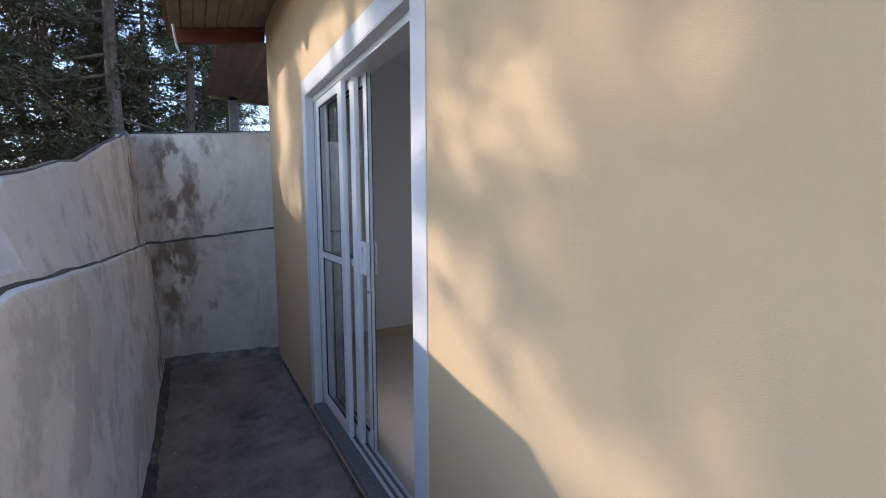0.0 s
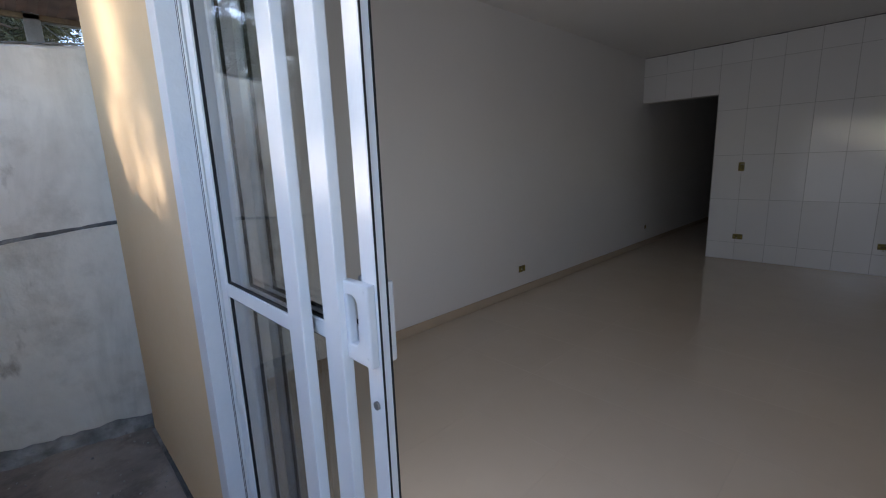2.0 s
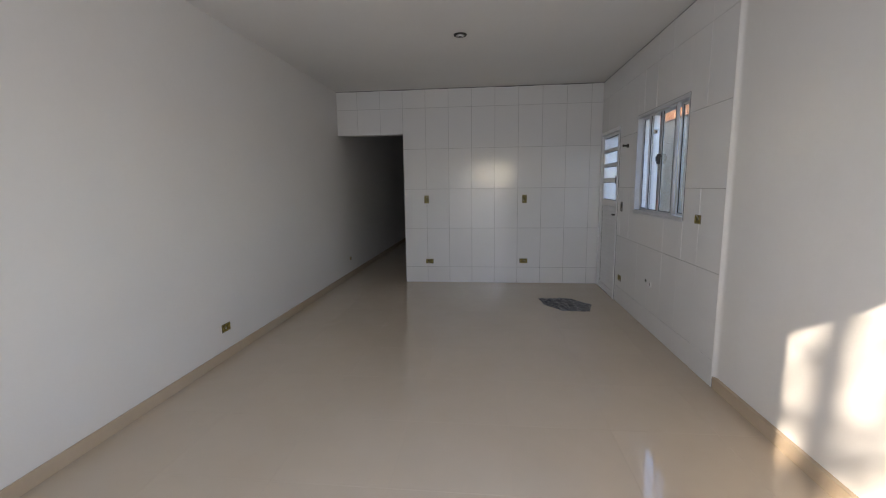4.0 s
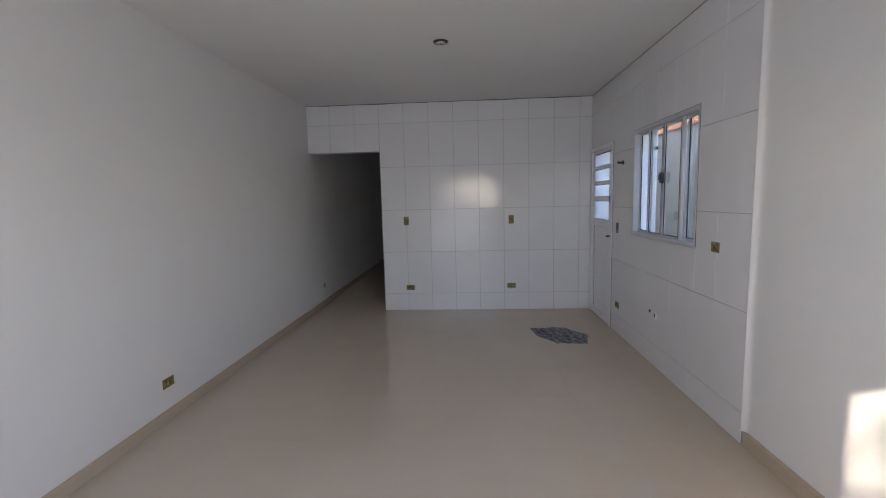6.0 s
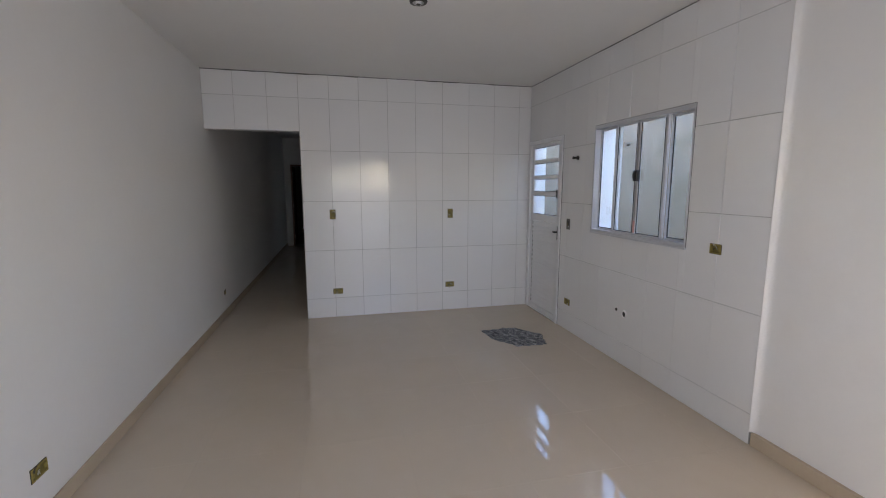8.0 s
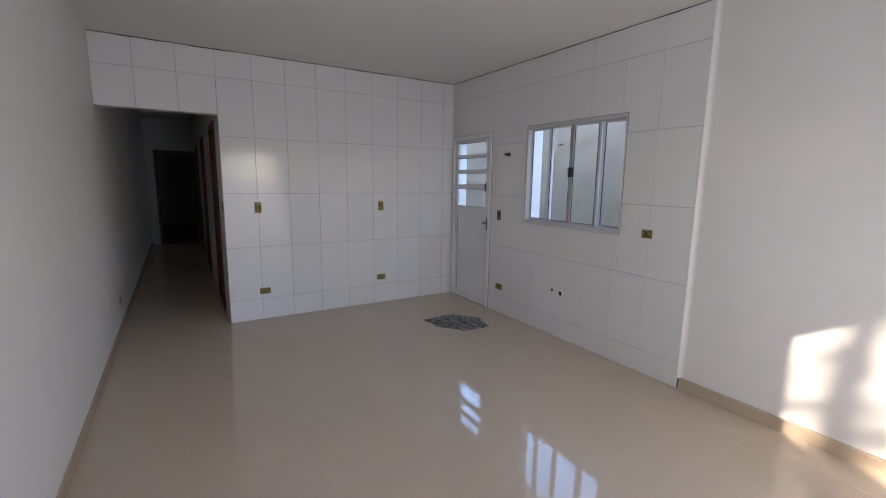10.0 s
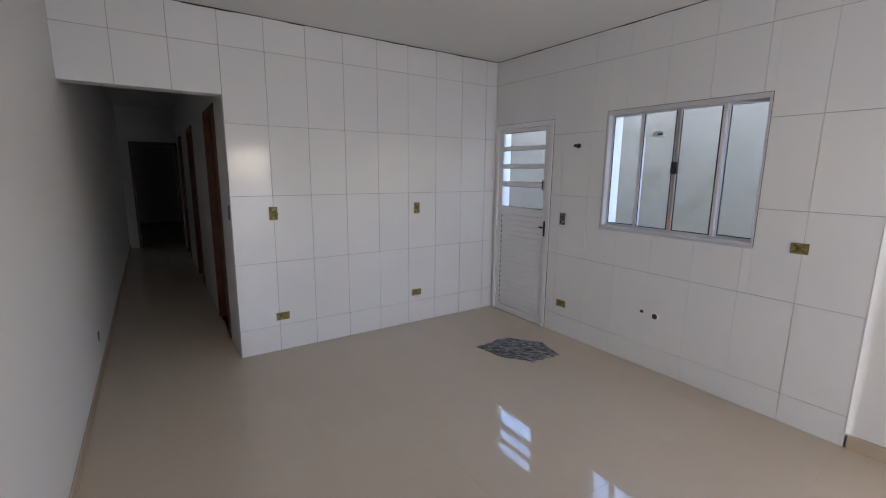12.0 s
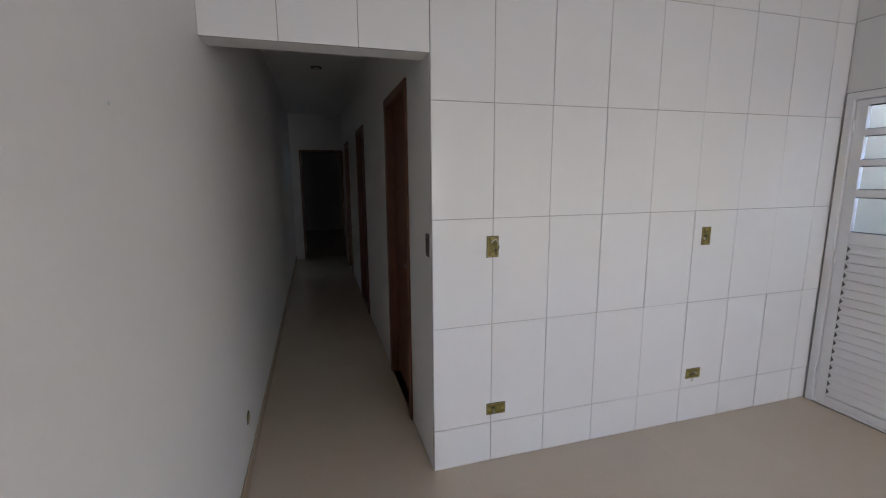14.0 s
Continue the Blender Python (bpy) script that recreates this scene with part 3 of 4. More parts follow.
# ---- sliding door ----
def pull_handle(x0, x1, y0, y1, z0, z1):
    """A flat moulded handle: a plate on the stile and a grip bar, round a D-shaped hole."""
    bm = bmesh.new()

    def rounded(a0, a1, b0, b1, r, n=5):
        pts = []
        for ca, cb, q, rr in ((a1 - r[0], b1 - r[0], 0, r[0]), (a0 + r[1], b1 - r[1], 1, r[1]), (a0 + r[2], b0 + r[2], 2, r[2]), (a1 - r[3], b0 + r[3], 3, r[3])):
            for k in range(n + 1):
                g = (q + k / n) * math.pi / 2
                pts.append((ca + rr * math.cos(g), cb + rr * math.sin(g)))
        return pts

    outer = rounded(y0, y1, z0, z1, (0.010, 0.004, 0.004, 0.010))
    inner = rounded(y0 + 0.038, y1 - 0.024, z0 + 0.036, z1 - 0.028, (0.004, 0.020, 0.020, 0.004))
    rings = [[bm.verts.new((x, a, b)) for a, b in lp] for x in (x0, x1) for lp in (outer, inner)]
    n = len(outer)
    for i in range(n):
        j = (i + 1) % n
        bm.faces.new([rings[0][i], rings[0][j], rings[1][j], rings[1][i]])
        bm.faces.new([rings[2][i], rings[2][j], rings[3][j], rings[3][i]])
        bm.faces.new([rings[0][i], rings[0][j], rings[2][j], rings[2][i]])
        bm.faces.new([rings[1][i], rings[1][j], rings[3][j], rings[3][i]])
    bmesh.ops.recalc_face_normals(bm, faces=bm.faces)
    sharp = [e for e in bm.edges if len(e.link_faces) == 2 and e.calc_face_angle(0) > 1.2]
    bmesh.ops.bevel(bm, geom=sharp, offset=0.004, segments=2, affect="EDGES", profile=0.5)
    for a, b in ((y0 + 0.012, z0 + 0.018), (y0 + 0.012, z1 - 0.014)):
        add_tube(bm, (x0 - 0.0008, a, b), (x0 + 0.002, a, b), 0.004, n=10)
    return bm


def door_leaf(parent, x, y0, y1, handle):
    wide = 0.050 if handle else 0.068
    leaf = part("leaf", box((x - 0.014, y0, 0.02), (x + 0.012, y0 + wide, DOOR_TOP - 0.035), 0.003), WHITE_METAL, parent)
    part("stile", box((x - 0.012, y1 - 0.05, 0.02), (x + 0.012, y1, DOOR_TOP - 0.035), 0.003), WHITE_METAL, leaf)
    for z0, z1, nm in ((0.02, 0.085, "bottom_rail"), (0.983, 1.021, "middle_rail"), (DOOR_TOP - 0.085, DOOR_TOP - 0.035, "top_rail")):
        part(nm, box((x - 0.011, y0 + wide, z0), (x + 0.011, y1 - 0.05, z1), 0.002), WHITE_METAL, leaf)
    for z0, z1 in ((0.085, 0.983), (1.021, DOOR_TOP - 0.085)):
        g = part("glass_pane", box((x - 0.0025, y0 + wide - 0.004, z0 - 0.004), (x + 0.0025, y1 - 0.046, z1 + 0.004)), GLASS, leaf, "clear glass pane")
        seal = bmesh.new()
        for lo, hi in (((x - 0.006, y0 + wide, z0), (x + 0.006, y0 + wide + 0.005, z1)), ((x - 0.006, y1 - 0.055, z0), (x + 0.006, y1 - 0.05, z1)),
                       ((x - 0.006, y0 + wide + 0.005, z0), (x + 0.006, y1 - 0.055, z0 + 0.005)), ((x - 0.006, y0 + wide + 0.005, z1 - 0.005), (x + 0.006, y1 - 0.055, z1))):
            add_box(seal, lo, hi)
        part("gasket", seal, RUBBER, leaf, "thin black rubber gasket")
    if handle:
        for a in (x - 0.0125, x + 0.0085):
            part("edge_seal", box((a, y0 - 0.002, 0.02), (a + 0.004, y0, DOOR_TOP - 0.035)), RUBBER, leaf, "thin black seal on the edge")
        part("handle", pull_handle(x - 0.034, x - 0.013, y0 + 0.004, y0 + 0.100, 0.955, 1.122), WHITE_METAL, leaf, "white moulded pull handle")
        part("handle", pull_handle(x + 0.011, x + 0.030, y0 + 0.004, y0 + 0.100, 0.955, 1.122), WHITE_METAL, leaf, "white moulded pull handle")
        part("lock_cylinder", add_tube(bmesh.new(), (x - 0.019, y0 + 0.022, 0.865), (x - 0.013, y0 + 0.022, 0.865), 0.009, n=14), GREY_METAL, leaf, "small round lock")
    return leaf


door = thing("sliding_door", (0, 0, 0), "white aluminium three-leaf sliding glass door standing open", "door")
fr = bmesh.new()
X0, X1 = 0.945, 1.05
add_box(fr, (X0, DOOR_Y1 - 0.036, 0.0), (X1, DOOR_Y1 - 0.006, DOOR_TOP - 0.006), 0.002)
add_box(fr, (X0, DOOR_Y0 + 0.006, 0.0), (X1, DOOR_Y0 + 0.026, DOOR_TOP - 0.006), 0.002)
add_box(fr, (X0, DOOR_Y0 + 0.026, DOOR_TOP - 0.04), (X1, DOOR_Y1 - 0.036, DOOR_TOP - 0.006), 0.002)
part("frame", fr, WHITE_METAL, door)
for y in (DOOR_Y1 - 0.030, DOOR_Y1 - 0.016):
    part("jamb_line", box((X0 - 0.0012, y, 0.004), (X0 + 0.001, y + 0.0025, DOOR_TOP - 0.04)), RUBBER, door, "dark groove line of the jamb")
for x in (0.962, 0.996, 1.03):
    part("track", box((x - 0.003, DOOR_Y0 + 0.026, 0.0), (x + 0.003, DOOR_Y1 - 0.036, 0.022), 0.001), WHITE_METAL, door)
    part("jamb_channel", box((x - 0.017, DOOR_Y1 - 0.042, 0.02), (x - 0.014, DOOR_Y1 - 0.036, DOOR_TOP - 0.04)), WHITE_METAL, door)
door_leaf(door, 0.964, 3.508, 4.037, False)
door_leaf(door, 0.998, 3.410, 3.952, False)
door_leaf(door, 1.032, 3.324, 3.866, True)

# ---- kitchen window ----
window = tagged(new("window_1"), "white aluminium four-pane sliding kitchen window", "window", kind="structure")
wx0, wx1, wz0, wz1 = WIN
fr = bmesh.new()
for lo, hi in (((wx0, 1.46, wz0), (wx0 + 0.017, RIGHT + 0.005, wz1)), ((wx1 - 0.017, 1.46, wz0), (wx1, RIGHT + 0.005, wz1)),
               ((wx0 + 0.017, 1.46, wz0), (wx1 - 0.017, RIGHT + 0.005, wz0 + 0.026)), ((wx0 + 0.017, 1.46, wz1 - 0.034), (wx1 - 0.017, RIGHT + 0.005, wz1))):
    add_box(fr, lo, hi, 0.002)
part("window_frame", fr, WINDOW_METAL, window)
line = bmesh.new()
for lo, hi in (((wx0 - 0.003, RIGHT - 0.002, wz0), (wx0, RIGHT + 0.003, wz1 + 0.003)), ((wx1, RIGHT - 0.002, wz0), (wx1 + 0.003, RIGHT + 0.003, wz1 + 0.003)), ((wx0, RIGHT - 0.002, wz1), (wx1, RIGHT + 0.003, wz1 + 0.003))):
    add_box(line, lo, hi)
part("edge_joint", line, DARK_METAL, window, "dark open joint round the frame")
part("window_sill", box((wx0 - 0.004, RIGHT - 0.002, wz0 - 0.014), (wx1 + 0.006, RIGHT + 0.012, wz0 - 0.001), 0.002), WINDOW_METAL, window)
cuts = [wx0 + 0.017, 4.955, 5.275, 5.575, wx1 - 0.017]
for i in range(4):
    a, b = cuts[i], cuts[i + 1]
    y = 1.515 if i in (1, 2) else 1.475
    st = 0.017 if i in (1, 2) else 0.012
    sash = bmesh.new()
    for lo, hi in (((a - 0.006, y - 0.012, wz0 + 0.026), (a + st, y + 0.012, wz1 - 0.034)), ((b - st, y - 0.012, wz0 + 0.026), (b + 0.006, y + 0.012, wz1 - 0.034)),
                   ((a + st, y - 0.011, wz0 + 0.026), (b - st, y + 0.011, wz0 + 0.042)), ((a + st, y - 0.011, wz1 - 0.050), (b - st, y + 0.011, wz1 - 0.034))):
        add_box(sash, lo, hi, 0.0015)
    s = part("sash", sash, WINDOW_METAL, window)
    g = part("pane", box((a + st - 0.003, y - 0.002, wz0 + 0.038), (b - st + 0.003, y + 0.002, wz1 - 0.046)), GLASS, s, "clear glass pane")
    g.visible_shadow = False
    seal = bmesh.new()
    add_box(seal, (a + st, y - 0.005, wz0 + 0.042), (a + st + 0.008, y + 0.0125, wz1 - 0.050))
    add_box(seal, (b - st - 0.004, y - 0.005, wz0 + 0.042), (b - st, y + 0.006, wz1 - 0.050))
    add_box(seal, (a + st + 0.006, y - 0.005, wz0 + 0.042), (b - st - 0.006, y + 0.006, wz0 + 0.048))
    part("gasket", seal, RUBBER, s, "black gasket")
latch = bmesh.new()
add_box(latch, (5.245, 1.527, 1.62), (5.295, 1.552, 1.71), 0.006)
add_box(latch, (5.262, 1.552, 1.645), (5.282, 1.565, 1.69), 0.004)
part("latch", latch, BLACK_PLASTIC, window, "black plastic latch")
part("pane_label", box((5.392, 1.5173, 1.912), (5.478, 1.5183, 1.950), 0.0004), LABEL, window, "small pale paper label on the pane")
part("label_print", box((5.398, 1.5183, 1.920), (5.440, 1.5187, 1.934)), BOX_DARK, window, "dark print on the label")
part("sticker", box((5.262, 1.5272, 1.19), (5.288, 1.5282, 1.29)), STICKER, window, "faded red and white sticker")

# ---- kitchen door ----
kd = thing("kitchen_door", (0, 0, 0), "white aluminium kitchen door with louvred base and four glass panes", "door")
kx0, kx1, _, kz1 = KDOOR
fr = bmesh.new()
for lo, hi in (((kx0, 1.43, 0.0), (kx0 + 0.045, RIGHT + 0.014, kz1)), ((kx1 - 0.045, 1.43, 0.0), (kx1, RIGHT + 0.014, kz1)), ((kx0 + 0.045, 1.43, kz1 - 0.045), (kx1 - 0.045, RIGHT + 0.014, kz1))):
    add_box(fr, lo, hi, 0.003)
part("frame", fr, WHITE_METAL, kd)
line = bmesh.new()
add_box(line, (kx0 - 0.004, RIGHT - 0.002, 0.0), (kx0, RIGHT + 0.003, kz1 + 0.004))
add_box(line, (kx1, RIGHT - 0.002, 0.0), (kx1 + 0.008, RIGHT + 0.003, kz1 + 0.004))
add_box(line, (kx0, RIGHT - 0.002, kz1), (kx1, RIGHT + 0.003, kz1 + 0.004))
part("edge_joint", line, DARK_METAL, kd, "dark open joint round the frame")
part("threshold", box((kx0 + 0.045, 1.43, 0.005), (kx1 - 0.045, RIGHT + 0.012, 0.018), 0.002), WHITE_METAL, kd)
part("threshold_joint", box((kx0 + 0.002, 1.43, 0.0), (kx1, RIGHT + 0.010, 0.005)), RUBBER, kd, "dark joint under the threshold")
LY0, LY1 = 1.495, 1.533
lx0, lx1 = kx0 + 0.049, kx1 - 0.049
leaf = bmesh.new()
add_box(leaf, (lx0, LY0, 0.02), (lx0 + 0.065, LY1, kz1 - 0.05), 0.002)
add_box(leaf, (lx1 - 0.065, LY0, 0.02), (lx1, LY1, kz1 - 0.05), 0.002)
add_box(leaf, (lx0 + 0.065, LY0, 0.02), (lx1 - 0.065, LY1, 0.07), 0.002)
add_box(leaf, (lx0 + 0.065, LY0, kz1 - 0.085), (lx1 - 0.065, LY1, kz1 - 0.05), 0.002)
add_box(leaf, (lx0 + 0.065, LY0, 1.155), (lx1 - 0.065, LY1, 1.235), 0.002)
leaf = part("leaf", leaf, WHITE_METAL, kd)
levels = [1.235, 1.465, 1.515, 1.665, 1.705, 1.855, 1.895, kz1 - 0.085]
for z0, z1 in zip(levels[1:-1:2], levels[2:-1:2]):
    part("cross_bar", box((lx0 + 0.065, LY0 + 0.002, z0), (lx1 - 0.065, LY1 + 0.004, z1), 0.002), WHITE_METAL, leaf)
for z0, z1 in zip(levels[::2], levels[1::2]):
    g = part("pane", box((lx0 + 0.062, 1.512, z0 - 0.003), (lx1 - 0.062, 1.516, z1 + 0.003)), FROSTED, leaf, "clear glass pane")
    g.visible_shadow = False
    seal = bmesh.new()
    add_box(seal, (lx0 + 0.065, 1.510, z0), (lx1 - 0.065, 1.522, z0 + 0.004))
    add_box(seal, (lx0 + 0.065, 1.510, z0 + 0.004), (lx0 + 0.069, 1.522, z1))
    add_box(seal, (lx0 + 0.065, 1.510, z1 - 0.006), (lx1 - 0.065, 1.524, z1))
    part("gasket", seal, RUBBER, leaf, "black gasket")
slat_mesh = None
n_slats = 18
for i in range(n_slats):
    z = 0.075 + (1.150 - 0.075) * i / n_slats
    if slat_mesh is None:
        bm = bmesh.new()
        w = lx1 - lx0 - 0.13
        pts = [(0.0, 0.0), (0.030, 0.002), (0.031, 0.012), (0.024, 0.058), (0.0, 0.058)]
        e0 = [bm.verts.new((0, p, q)) for p, q in pts]
        e1 = [bm.verts.new((w, p, q)) for p, q in pts]
        for k in range(5):
            bm.faces.new([e0[k], e0[(k + 1) % 5], e1[(k + 1) % 5], e1[k]])
        bm.faces.new(e0[::-1])
        bm.faces.new(e1)
        bmesh.ops.recalc_face_normals(bm, faces=bm.faces)
        first = part("slat", bm, WHITE_METAL, leaf)
        slat_mesh = first.data
        first.location = (lx0 + 0.065, LY0 + 0.004, z)
    else:
        piece("slat", slat_mesh, leaf, (lx0 + 0.065, LY0 + 0.004, z))
    # grey wedge laid on the slat draws the shade of its end gap
    wedge = bmesh.new()
    tri = [(0.0, 0.010), (0.0, 0.052), (0.017, 0.031)]
    w0 = [wedge.verts.new((lx1 - 0.066 - p, LY1 - 0.004, z + q)) for p, q in tri]
    w1 = [wedge.verts.new((lx1 - 0.066 - p, LY1 - 0.0012, z + q)) for p, q in tri]
    wedge.faces.new(w0)
    wedge.faces.new(w1)
    for k in range(3):
        wedge.faces.new([w0[k], w0[(k + 1) % 3], w1[(k + 1) % 3], w1[k]])
    bmesh.ops.recalc_face_normals(wedge, faces=wedge.faces)
    part("slat_end", wedge, BOX_GREY, leaf, "grey wedge drawn for the shade in a slat's end gap")
for z in (0.22, 1.06, 1.92):
    part("hinge", add_tube(bmesh.new(), (kx1 - 0.052, LY1 + 0.004, z - 0.04), (kx1 - 0.052, LY1 + 0.004, z + 0.04), 0.008, n=10), WHITE_METAL, kd, "white pin hinge")
hd = bmesh.new()
add_box(hd, (lx0 + 0.012, LY1, 0.965), (lx0 + 0.036, LY1 + 0.008, 1.125), 0.004)
add_tube(hd, (lx0 + 0.024, LY1, 1.06), (lx0 + 0.024, LY1 + 0.045, 1.06), 0.009)
add_box(hd, (lx0 + 0.014, LY1 + 0.034, 1.050), (lx0 + 0.062, LY1 + 0.050, 1.070), 0.006)
part("lever_handle", hd, BLACK_PLASTIC, leaf, "black lever handle with backplate")
ha = bmesh.new()
add_box(ha, (lx0 + 0.062, LY1 + 0.002, 1.44), (lx0 + 0.078, LY1 + 0.014, 1.54), 0.003)
part("vent_catch", ha, BLACK_PLASTIC, leaf, "dark catch of the tilting pane")

# ---- hallway doors ----
def hall_door(a, b, ajar=False):
    d = thing("hallway_door", (a, OPEN_Y, 0), "reddish brown wooden door standing open into a room" if ajar else "closed reddish brown wooden door in its frame", "door", "hallway doors")
    f = bmesh.new()
    w = b - a
    for lo, hi in (((0, -0.15, 0), (0.035, 0.014, 2.17)), ((w - 0.035, -0.15, 0), (w, 0.014, 2.17)), ((0.035, -0.15, 2.135), (w - 0.035, 0.014, 2.17)),
                   ((-0.025, 0.001, 0), (0, 0.014, 2.195)), ((w, 0.001, 0), (w + 0.025, 0.014, 2.195)), ((0, 0.001, 2.17), (w, 0.014, 2.195))):
        add_box(f, lo, hi, 0.003)
    part("frame", f, WOOD_DOOR, d)
    lf = part("leaf", box((0.038, -0.085, 0.008), (w - 0.038, -0.050, 2.132), 0.003), WOOD_DOOR, d)
    h = bmesh.new()
    add_tube(h, (0.09, -0.05, 1.02), (0.09, -0.005, 1.02), 0.009)
    add_box(h, (0.08, -0.012, 1.01), (0.19, 0.0, 1.03), 0.004)
    part("handle", h, GREY_METAL, lf, "metal lever handle")
    if ajar:
        lf.matrix_basis = Matrix.Translation((w - 0.038, -0.067, 0)) @ Matrix.Rotation(radians(88), 4, "Z") @ Matrix.Translation((0.038 - w, 0.067, 0))
    return d


for a, b in HD:
    hall_door(a, b, a > 12)
ed = thing("end_door", (END, 5.18, 0), "dark wooden door frame with its door swung open", "door")
f = bmesh.new()
for lo, hi in (((-0.012, -0.04, 0), (0.13, -0.001, 2.14)), ((-0.012, -0.819, 0), (0.13, -0.78, 2.14)), ((-0.012, -0.78, 2.10), (0.13, -0.04, 2.14))):
    add_box(f, lo, hi, 0.003)
part("frame", f, WOOD_DOOR, ed)
part("leaf", box((0.14, -0.03, 0.01), (0.90, 0.005, 2.10), 0.003), WOOD_DOOR, ed)
for z in (0.25, 1.08, 1.90):
    part("hinge", box((-0.016, -0.052, z - 0.04), (0.02, -0.040, z + 0.04), 0.002), STEEL, ed, "bright steel hinge")


# ---- wall boxes and pipes ----
def wall_box(at, turn, wide, high, label, cables=True, tint=None):
    """An open electrical box seen in its cut-out: rim, back and loose cable ends. Faces local -y."""
    t = thing("electrical_box", at, label, "electrical box", "open electrical boxes")
    t.rotation_euler = (0, 0, radians(turn))
    r = bmesh.new()
    k = 0.005
    for lo, hi in (((-wide / 2, -0.006, -high / 2), (-wide / 2 + k, 0.0, high / 2)), ((wide / 2 - k, -0.006, -high / 2), (wide / 2, 0.0, high / 2)),
                   ((-wide / 2 + k, -0.006, -high / 2), (wide / 2 - k, 0.0, -high / 2 + k)), ((-wide / 2 + k, -0.006, high / 2 - k), (wide / 2 - k, 0.0, high / 2))):
        add_box(r, lo, hi)
    cut = bmesh.new()
    for lo, hi in (((-wide / 2 - 0.003, -0.0025, -high / 2 - 0.003), (-wide / 2, 0.0, high / 2 + 0.003)), ((wide / 2, -0.0025, -high / 2 - 0.003), (wide / 2 + 0.003, 0.0, high / 2 + 0.003)),
                   ((-wide / 2, -0.0025, -high / 2 - 0.003), (wide / 2, 0.0, -high / 2)), ((-wide / 2, -0.0025, high / 2), (wide / 2, 0.0, high / 2 + 0.003))):
        add_box(cut, lo, hi)
    part("cut_edge", cut, BOX_DARK, t, "dark cut edge of the tile")
    part("rim", r, tint or YELLOW_BOX, t)
    # flush plate in a darker copy of the rim colour, for the shade inside
    part("back", box((-wide / 2 + k, -0.002, -high / 2 + k), (wide / 2 - k, 0.0, high / 2 - k)), BOX_DARK if tint else OLIVE, t, "flat plastic back painted as the shaded box inside")
    ends = ((0.0, 1), (0.0, -1))
    for _, sgn in ends:
        if high > wide:
            lo, hi = sorted((sgn * (high / 2 - 0.022), sgn * (high / 2 - k)))
            lug = box((-0.012, -0.005, lo), (0.012, -0.002, hi), 0.001)
        else:
            lo, hi = sorted((sgn * (wide / 2 - 0.022), sgn * (wide / 2 - k)))
            lug = box((lo, -0.005, -0.012), (hi, -0.002, 0.012), 0.001)
        part("lug", lug, tint or YELLOW_BOX, t, "screw lug")
    if cables:
        rng = random.Random(int(at[1] * 1000 + at[2] * 77))
        for c in range(3):
            bm = bmesh.new()
            p = Vector((rng.uniform(-0.3, 0.3) * wide, -0.003, rng.uniform(-0.3, 0.3) * high))
            for s in range(4):
                q = p + Vector((rng.uniform(-0.015, 0.015), -0.002 * (s < 2), rng.uniform(-0.018, 0.018)))
                add_tube(bm, p, q, 0.0022, n=6)
                p = q
            part("wire", bm, (BLACK_PLASTIC, YELLOW_BOX, STEEL)[c], t)
    return t


TALL, FLAT = (0.062, 0.108), (0.108, 0.062)
wall_box((BACK, 4.027, 1.249), -90, *TALL, "open upright yellow electrical box in white tiles")
wall_box((BACK, 2.597, 1.242), -90, *TALL, "open upright yellow electrical box in white tiles")
wall_box((BACK, 3.995, 0.320), -90, *FLAT, "open lying yellow electrical box low in tiles")
wall_box((BACK, 2.600, 0.334), -90, *FLAT, "open lying yellow electrical box low in tiles")
wall_box((4.425, RIGHT, 1.168), 180, 0.086, 0.062, "open lying yellow electrical box beside the window")
wall_box((6.323, RIGHT, 1.172), 180, *TALL, "open upright grey electrical box beside the kitchen door", tint=BOX_GREY)
wall_box((6.283, RIGHT, 0.318), 180, *FLAT, "open lying yellow electrical box near the kitchen door")
wall_box((4.323, LEFT, 0.272), 0, *FLAT, "open lying yellow electrical box in white plaster")
wall_box((7.704, LEFT, 0.30), 0, 0.05, 0.05, "small open electrical box in the hallway wall")
wall_box((7.44, OPEN_Y, 1.262), 180, 0.05, 0.115, "grey upright switch box in the hallway wall", False, BOX_GREY)

tp = thing("tap_stub", (6.179, RIGHT, 1.867), "dark threaded pipe stub in the tiled wall", "pipe")
bm = bmesh.new()
add_tube(bm, (0, 0, 0), (0, 0.012, 0), 0.022, n=16)
add_tube(bm, (0, 0.012, 0), (0, 0.05, 0), 0.011, n=12)
add_tube(bm, (0, 0.05, 0), (0, 0.062, 0), 0.016, 0.013, n=8)
part("body", bm, DARK_METAL, tp)
dr = thing("drain_pipe", (5.303, RIGHT, 0.464), "open white plastic drain pipe end in tiles", "pipe")
bm = bmesh.new()
ring = bmesh.ops.create_circle(bm, segments=24, radius=0.036, matrix=pose(0, 0, 0, 90))["verts"]
inner = bmesh.ops.create_circle(bm, segments=24, radius=0.027, matrix=pose(0, 0.012, 0, 90))["verts"]
deep = bmesh.ops.create_circle(bm, segments=24, radius=0.0235, matrix=pose(0, 0.001, 0, 90))["verts"]
for i in range(24):
    j = (i + 1) % 24
    bm.faces.new([ring[i], ring[j], inner[j], inner[i]])
    bm.faces.new([inner[i], inner[j], deep[j], deep[i]])
bmesh.ops.recalc_face_normals(bm, faces=bm.faces)
part("rim", bm, WHITE_METAL, dr)
# flat disc coloured dark for the shade inside the pipe
part("bore", add_tube(bmesh.new(), (0, 0.0005, 0), (0, 0.003, 0), 0.0235, n=24), DARK_METAL, dr, "dark disc drawn as the shaded bore of the pipe")
